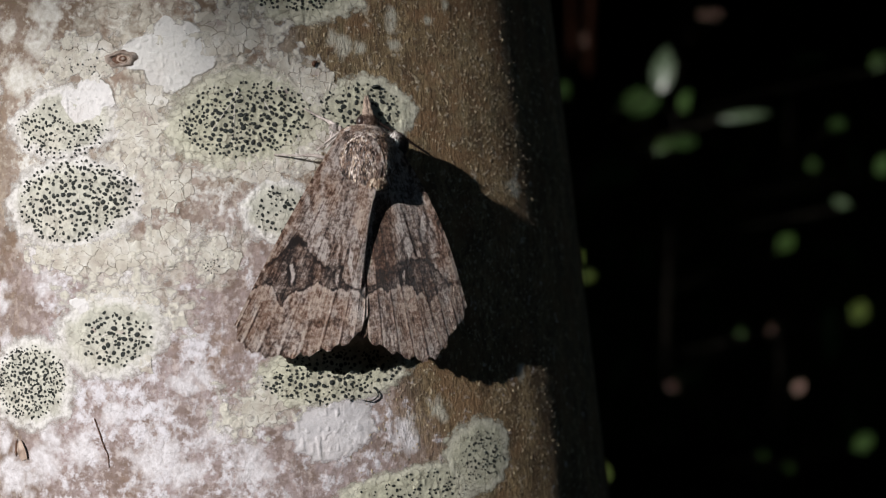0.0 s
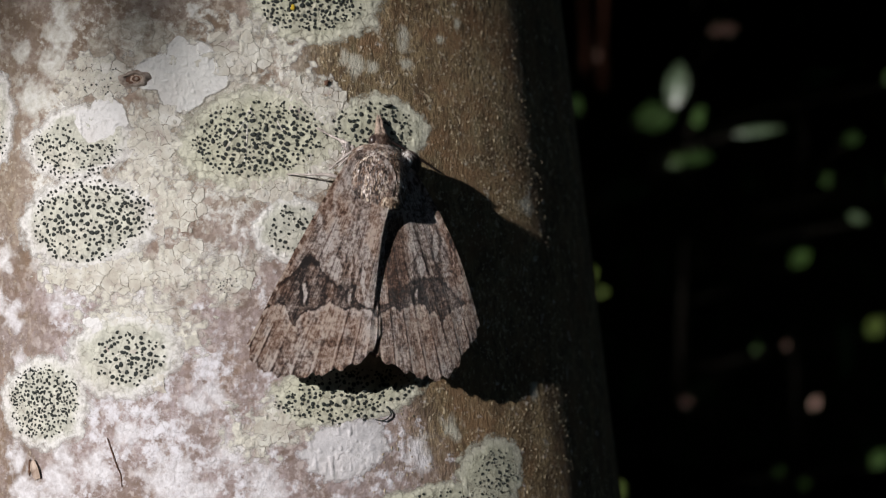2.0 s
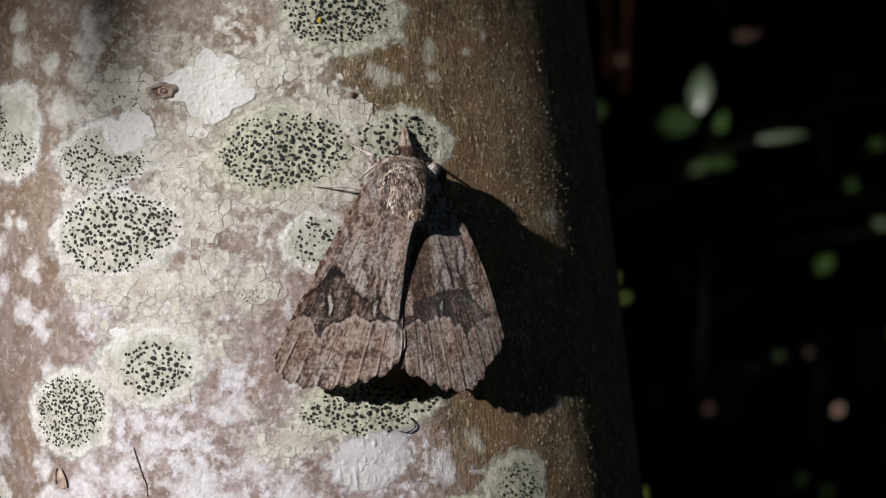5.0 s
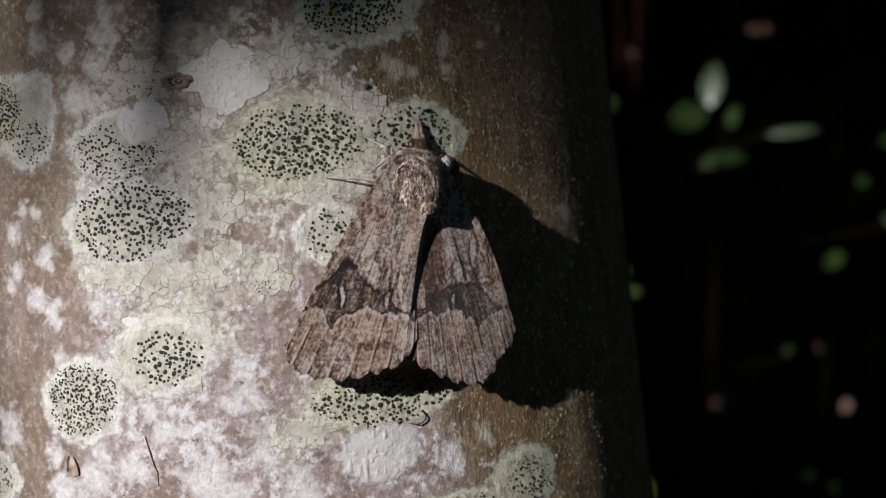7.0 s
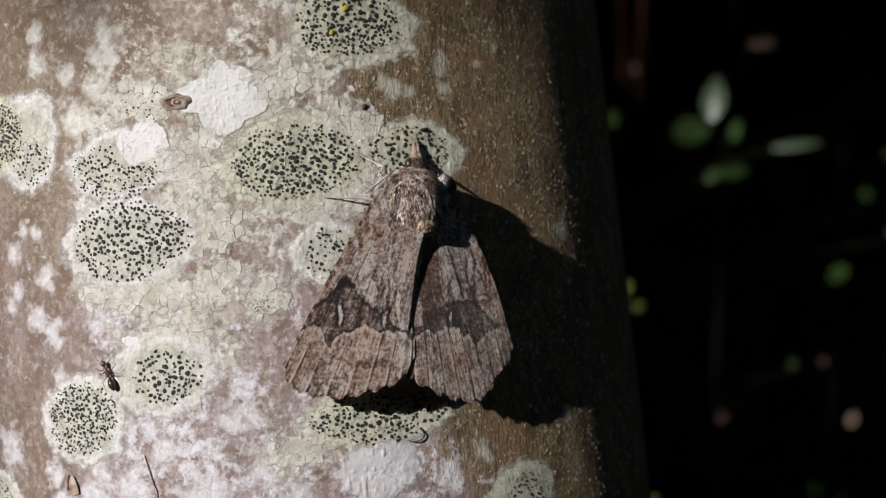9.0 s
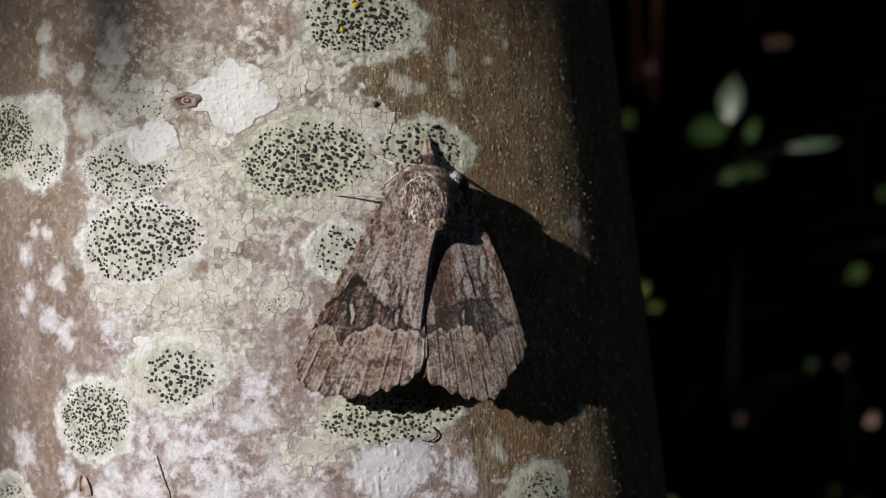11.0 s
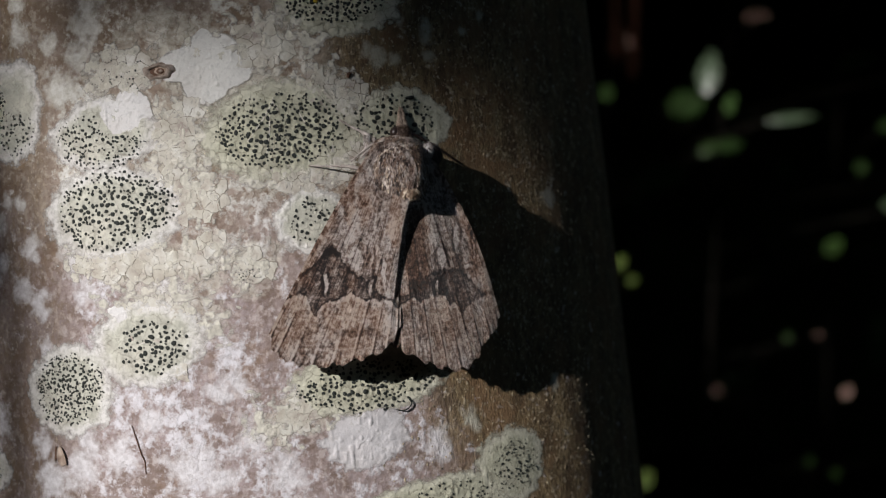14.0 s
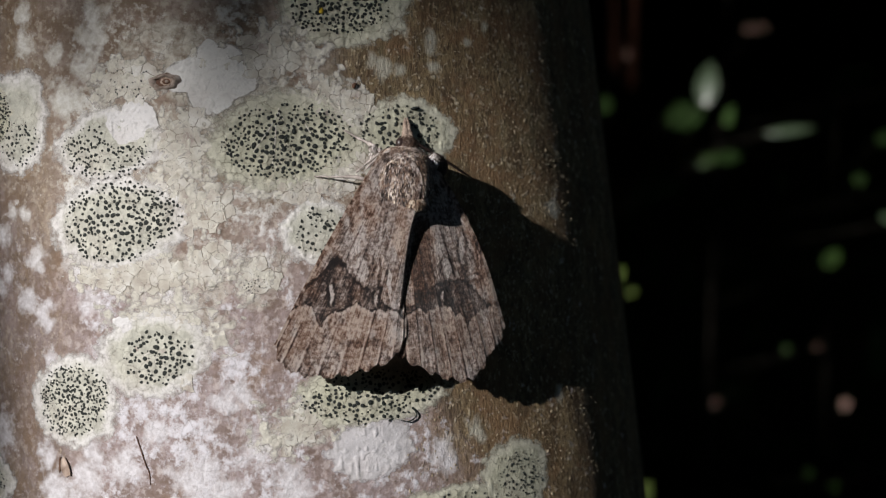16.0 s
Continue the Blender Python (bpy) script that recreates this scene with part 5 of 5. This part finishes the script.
def build_sprigs():
    """Low shrubs in the shade, each leaf on its own stalk from a thin stem that stands on the ground."""
    stems = [(0.16, 0.98), (0.30, 1.12), (0.52, 1.42)]
    things = []
    for x, y in stems:
        ob = thing("understory_shrub", Matrix.Translation((x, y, 0)), "thin dark shrub with scattered green and withered leaves in shade", "shrub", "shrubs in the shade")
        pts = curve_points([(0, 0, -0.05), (0.02, 0.02, 0.5), (-0.01, 0.0, 1.0), (0.02, 0.01, 1.6)], 16)
        v, f = tube(pts, [0.0035 - 0.0001 * k for k in range(16)], 8)
        part("stem", mesh_of("stem", v, f, DARK_STEM), ob)
        things.append(ob)
    for dx, dz, depth, ln, wd, turn, tilt, kind, gap in FLECKS:
        p = at_depth(dx, dz, depth)
        ob = min(things, key=lambda o: (o.location.x - p.x) ** 2 + (o.location.y - p.y) ** 2)
        ln, wd = ln * 0.9, wd * 0.9
        v, f = leaf_shape(ln, wd)
        m = pose(0, 0, 0, 90 - tilt, 0, 0)
        m = pose(0, 0, 0, 0, 0, -24) @ Matrix.Rotation(radians(turn), 4, "Y") @ m @ Matrix.Translation((0, -ln / 2, 0))
        local = p - ob.location
        # dim leaves get the darker green, since neighbouring gaps would light them
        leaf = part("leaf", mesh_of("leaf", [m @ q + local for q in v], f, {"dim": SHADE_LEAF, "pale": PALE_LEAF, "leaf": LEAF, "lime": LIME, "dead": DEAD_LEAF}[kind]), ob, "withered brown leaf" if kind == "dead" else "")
        foot = m @ Vector((0, 0, 0)) + local
        z = min(1.5, max(0.2, foot.z - 0.04))
        tv, tf = tube([Vector((0.005, 0.005, z)), (Vector((0, 0, z)) + foot) / 2 + Vector((0, 0, 0.004)), foot], [0.0009, 0.0007, 0.0006], 5)
        part("stalk", mesh_of("stalk", tv, tf, DARK_STEM), leaf)
    # two reddish twigs that hang from the leaf roof
    for x, low, lean in ((0.150, 1.362, 2.0), (0.163, 1.346, -1.5)):
        p = at_depth(x, 0, 1.1)
        ob = thing("hanging_twig", Matrix.Translation((p.x, p.y, 0)), "slender reddish-brown twig hanging from the leaf roof in shade", "twig", "hanging twigs")
        pts = curve_points([(0, 0, low), (-lean * 0.002, 0, low + 0.1), (-lean * 0.012, 0, low + 0.5), (lean * 0.01, 0, 2.36)], 20)
        v, f = tube(pts, [0.0042 - 0.0001 * k for k in range(20)], 10)
        part("stem", mesh_of("stem", v, f, STEM), ob)


def build_thicket():
    """Unlit leaves and thin stems that fill the depth of the wood."""
    rng = random.Random(12)
    verts, faces = [], []
    for _ in range(420):
        d = rng.uniform(1.6, 5.5)
        p = at_depth(rng.uniform(0.02, 0.62), rng.uniform(-0.22, 0.30), d)
        v, f = leaf_shape(rng.uniform(0.04, 0.11), rng.uniform(0.025, 0.06), nx=3, ny=5)
        m = Matrix.Translation(p) @ Euler((rng.uniform(0, 6.3), rng.uniform(-0.7, 0.7), rng.uniform(0, 6.3))).to_matrix().to_4x4()
        faces += [tuple(i + len(verts) for i in q) for q in f]
        verts += [m @ q for q in v]
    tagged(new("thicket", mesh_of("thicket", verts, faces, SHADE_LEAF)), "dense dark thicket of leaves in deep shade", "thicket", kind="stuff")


def build_surroundings():
    xs = np.r_[-np.geomspace(3000, 1, 18), np.linspace(-0.9, 0.9, 12), np.geomspace(1, 3000, 18)]
    verts = [(x, y, 0.06 * noise.noise(Vector((x * 0.8, y * 0.8, 0))) * min(1, math.hypot(x, y))) for y in xs for x in xs]
    me = mesh_of("ground", verts, grid_faces(len(xs), len(xs)), LITTER)
    tagged(new("ground", me), "dark forest floor covered with leaf litter", "ground", kind="structure")
    # leafy dome added as backdrop and light block: holes cut for the sun beam, the leaf flecks and two patches of sky
    hub = Vector((0, 0, 1.2))
    pole = TO_SUN.normalized()
    a = pole.cross(Vector((0, 0, 1))).normalized()
    b = pole.cross(a)
    rings = [0.020 + 0.004 * k for k in range(48)] + [0.22 + 0.075 * k for k in range(0, 39)]
    seg, size, verts = 144, 7.0, []
    for th in rings:
        for j in range(seg):
            ph = 2 * math.pi * j / seg
            d = pole * math.cos(th) + (a * math.cos(ph) + b * math.sin(ph)) * math.sin(th)
            verts.append(hub + d * (size * (1 + 0.05 * noise.noise(d * 6)) if th > 0.23 else size))
    # openings set for fill: sky_gap on the sun side, side_gap for the trunk's dark side
    sky_gap = Vector((-0.45, -0.36, 1.05)).normalized()
    side_gap = Vector((0.85, -0.45, 0.40)).normalized()
    chinks = []
    for dx, dz, depth, ln, wd, turn, tilt, kind, gap in FLECKS:
        off = at_depth(dx, dz, depth) - hub
        chinks.append((off - pole * off.dot(pole), gap))
    faces = []
    for q in grid_faces(len(rings), seg, True):
        c = sum((verts[i] for i in q), Vector()) / 4 - hub
        flat = c - pole * c.dot(pole)
        if c.normalized().dot(sky_gap) > math.cos(radians(22)) or c.normalized().dot(side_gap) > math.cos(radians(19)):
            continue
        if c.dot(pole) > 0 and any((flat - o).length < r * 0.60 for o, r in chinks):
            continue
        faces.append(q)
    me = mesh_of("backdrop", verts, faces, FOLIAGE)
    tagged(new("backdrop", me), "dark leafy dome added to close the wood and block light", "wood", kind="structure")


def build_sky_blocker():
    """An unseen leaf roof, added low over the wood behind the tree to keep the sky off it."""
    n, verts = 24, []
    for j in range(n):
        for i in range(n):
            x, y = -1.6 + 8.0 * i / (n - 1), -0.2 + 8.2 * j / (n - 1)
            verts.append((x, y, 2.3 + 0.12 * noise.noise(Vector((x, y, 3)) * 1.5)))
    v, f = verts, grid_faces(n, n)
    top = [(x, y, z + 0.08) for x, y, z in v]
    tagged(new("canopy", mesh_of("canopy", v + top, f + [tuple(k + len(v) for k in q[::-1]) for q in f], FOLIAGE)), "unseen low leaf roof added to keep sky light off the wood", "canopy", kind="structure")


def build_light_screen():
    """A dense leafy screen, hidden behind the tree and added to keep light from the left off the background."""
    n, k, verts = 40, 14, []
    for side in (-0.06, 0.06):
        for j in range(n):
            y = 1.2 + 5.6 * j / (n - 1)
            for i in range(k):
                p = Vector((0.052 * (y + 0.166) + side, y, -0.05 + 2.5 * i / (k - 1)))
                verts.append(p + Vector((0.04 * noise.noise(p * 3), 0, 0)))
    f = grid_faces(n, k)
    f = f + [tuple(q + n * k for q in c[::-1]) for c in f]
    tagged(new("hedge", mesh_of("hedge", verts, f, FOLIAGE)), "unseen leafy screen added behind the tree to block light", "hedge", kind="structure")


build_sprigs()
build_light_screen()
build_sky_blocker()
build_thicket()
build_surroundings()


# ---------------------------------------------------------------- the swaying spray whose shadow crosses the bark
def build_spray(leaves):
    ob = thing("leafy_spray", Matrix.Identity(4), "swaying green leafy spray overhanging the trunk", "branch", "swaying sprays")
    for x, z, ln, wd, turn in leaves:
        v, f = leaf_shape(ln, wd, 0.1, 0.1)
        m = Matrix.Translation((x, 0, z)) @ Matrix.Rotation(radians(turn), 4, "Y") @ pose(0, 0, 0, 90, 0, 0)
        part("leaf", mesh_of("leaf", [m @ q for q in v], f, LEAF), ob)
    v, f = tube(curve_points([(0.0, 0, 0.04), (0.01, 0, 0.06), (0.02, 0.01, 0.12), (-0.1, 0.02, 0.5), (-0.3, 0.0, 1.6)], 14), [0.0012 + 0.0002 * k for k in range(14)], 6)
    part("twig", mesh_of("twig", v, f, STEM), ob)
    return ob


small_spray = build_spray(((0.0, -0.012, 0.060, 0.018, 3), (0.013, 0.008, 0.058, 0.022, -18), (-0.018, -0.008, 0.060, 0.016, 8), (-0.034, -0.010, 0.060, 0.013, 6),
                           (-0.050, -0.012, 0.060, 0.013, 4), (-0.014, 0.03, 0.05, 0.016, -8)))
hanging_spray = build_spray(tuple((0.002 * (-1) ** k, -0.14 + 0.045 * k, 0.075, 0.015, 5 * (-1) ** k) for k in range(6)))
broad_spray = build_spray(((-0.028, -0.012, 0.060, 0.011, 4), (-0.008, -0.016, 0.060, 0.015, 4), (0.010, -0.018, 0.06, 0.016, -4), (0.029, -0.016, 0.06, 0.016, 6), (0.048, -0.014, 0.06, 0.017, -5)))


def motions():
    # the spray sways: where its shadow falls, right and up of the trunk's middle, in millimetres
    home = Vector((0, -0.045, 1.2))
    sway = [(0, -15.8, 24.4), (0.5, -25.0, 23.7), (1.2, -25.8, 25.6), (1.5, -25.6, 24.8), (1.8, -25.6, 23.2), (2.1, -25.7, 23.2), (2.4, -25.3, 22.0), (2.7, -21.8, 19.6), (3, -19.9, 17.6), (3.3, -25.4, 19.2),
            (3.6, -29.7, 19.0), (4.4, -29.9, 20.1), (5.2, -34.3, 21.2), (5.8, -37.4, 20.2), (6.1, -24.8, 21.5), (6.4, -18.5, 18.4), (6.7, -15.3, 17.3), (6.85, -21.2, 13.6), (7, -28.2, 11.4), (7.15, -33.6, 10.8),
            (7.3, -39.9, 11.0), (7.6, -41.3, 14.1), (7.9, -34.6, 13.0), (8.05, -30.9, 13.3), (8.2, -27.5, 14.2), (8.35, -29.4, 19.9), (8.5, -32.0, 27.5), (8.7, -35.9, 33.8), (9.2, -38.9, 34.5), (10.2, -32.0, 24.4),
            (11.3, -36.1, 23.2), (11.6, -32.5, 20.2), (11.75, -27.1, 15.6), (11.9, -24.1, 12.8), (12.05, -24.2, 11.9), (12.2, -25.5, 12.5), (12.35, -27.5, 16.5), (12.5, -28.6, 19.4), (12.8, -29.6, 20.7), (13.1, -30.6, 19.8),
            (13.4, -26.9, 19.3), (13.55, -21.7, 17.7), (13.7, -15.8, 15.0), (13.85, -9.9, 19.9), (14, -6.3, 23.9), (14.2, -15.1, 18.5), (14.4, -22.7, 19.4), (14.8, -27.4, 18.7), (15, -23.5, 17.8), (15.2, -16.9, 17.3),
            (15.5, -15.3, 18.9), (15.8, -15.3, 20.0), (16, -19.4, 19.1)]
    walk(small_spray, [(t, Matrix.Translation(home + TO_SUN * 1.4 + Vector((x, 0, z)) * MM)) for t, x, z in sway])
    dips = [(0.0, 0, 48), (2.4, 0, 44), (2.7, -2, 34), (3.0, 0, 28), (3.3, 0, 38), (4.6, 0, 40), (5.8, 2, 46), (6.4, -2, 36), (6.6, -4, 32), (6.8, -2, 28), (7.0, 0, 24), (7.2, 2, 34),
            (7.5, 4, 46), (8.0, 0, 46), (8.2, -4, 36), (8.4, 0, 46), (10.0, 0, 38), (11.5, 0, 46), (11.9, -4, 30), (12.1, 0, 24), (12.4, 2, 40), (12.8, 2, 46), (13.5, 0, 40),
            (13.8, -1, 23), (14.0, -2, 20), (14.2, -6, 26), (14.5, 0, 36), (14.8, -2, 33), (15.1, -4, 31), (15.4, -3, 30), (15.7, -2, 36), (16.0, -3, 35)]
    walk(broad_spray, [(t, Matrix.Translation(home + TO_SUN * 1.8 + Vector((x, 0, z)) * MM)) for t, x, z in dips])
    drift = [(0.0, -66), (6.0, -64), (8.0, -68), (11.5, -66), (12.0, -60), (12.6, -64), (13.5, -58), (13.8, -55), (14.0, -52), (14.2, -55), (14.5, -58), (15.0, -57), (15.5, -60), (16.0, -58)]
    walk(hanging_spray, [(t, Matrix.Translation(home + TO_SUN * 1.5 + Vector((x, 0, 0)) * MM)) for t, x in drift])
    # the ant climbs through and goes round the trunk
    climb = [(0.0, -8.6, -62, 0), (6.0, -8.7, -45, 0), (7.4, -8.9, -30, -4), (7.8, -9.3, -25.0, -10), (8.0, -9.9, -23.3, -16), (8.2, -10.5, -21.5, -22), (8.4, -11.5, -19.0, -26),
             (8.6, -12.4, -16.3, -24), (8.8, -13.2, -12.7, -18), (9.0, -13.6, -9.3, -20), (9.2, -14.5, -5.8, -26), (9.6, -18.5, 0.5, -45), (10.0, -25.0, 5.0, -62),
             (10.5, -35.0, 9.0, -66), (11.2, -50.0, 14.0, -60), (12.5, -70.0, 30.0, -30), (14.0, -78.0, 60.0, -5), (16.0, -80.0, 95.0, 0)]
    walk(ant, [(t, trunk_frame(s, v, turn, 0.05)) for t, s, v, turn in climb])


motions()
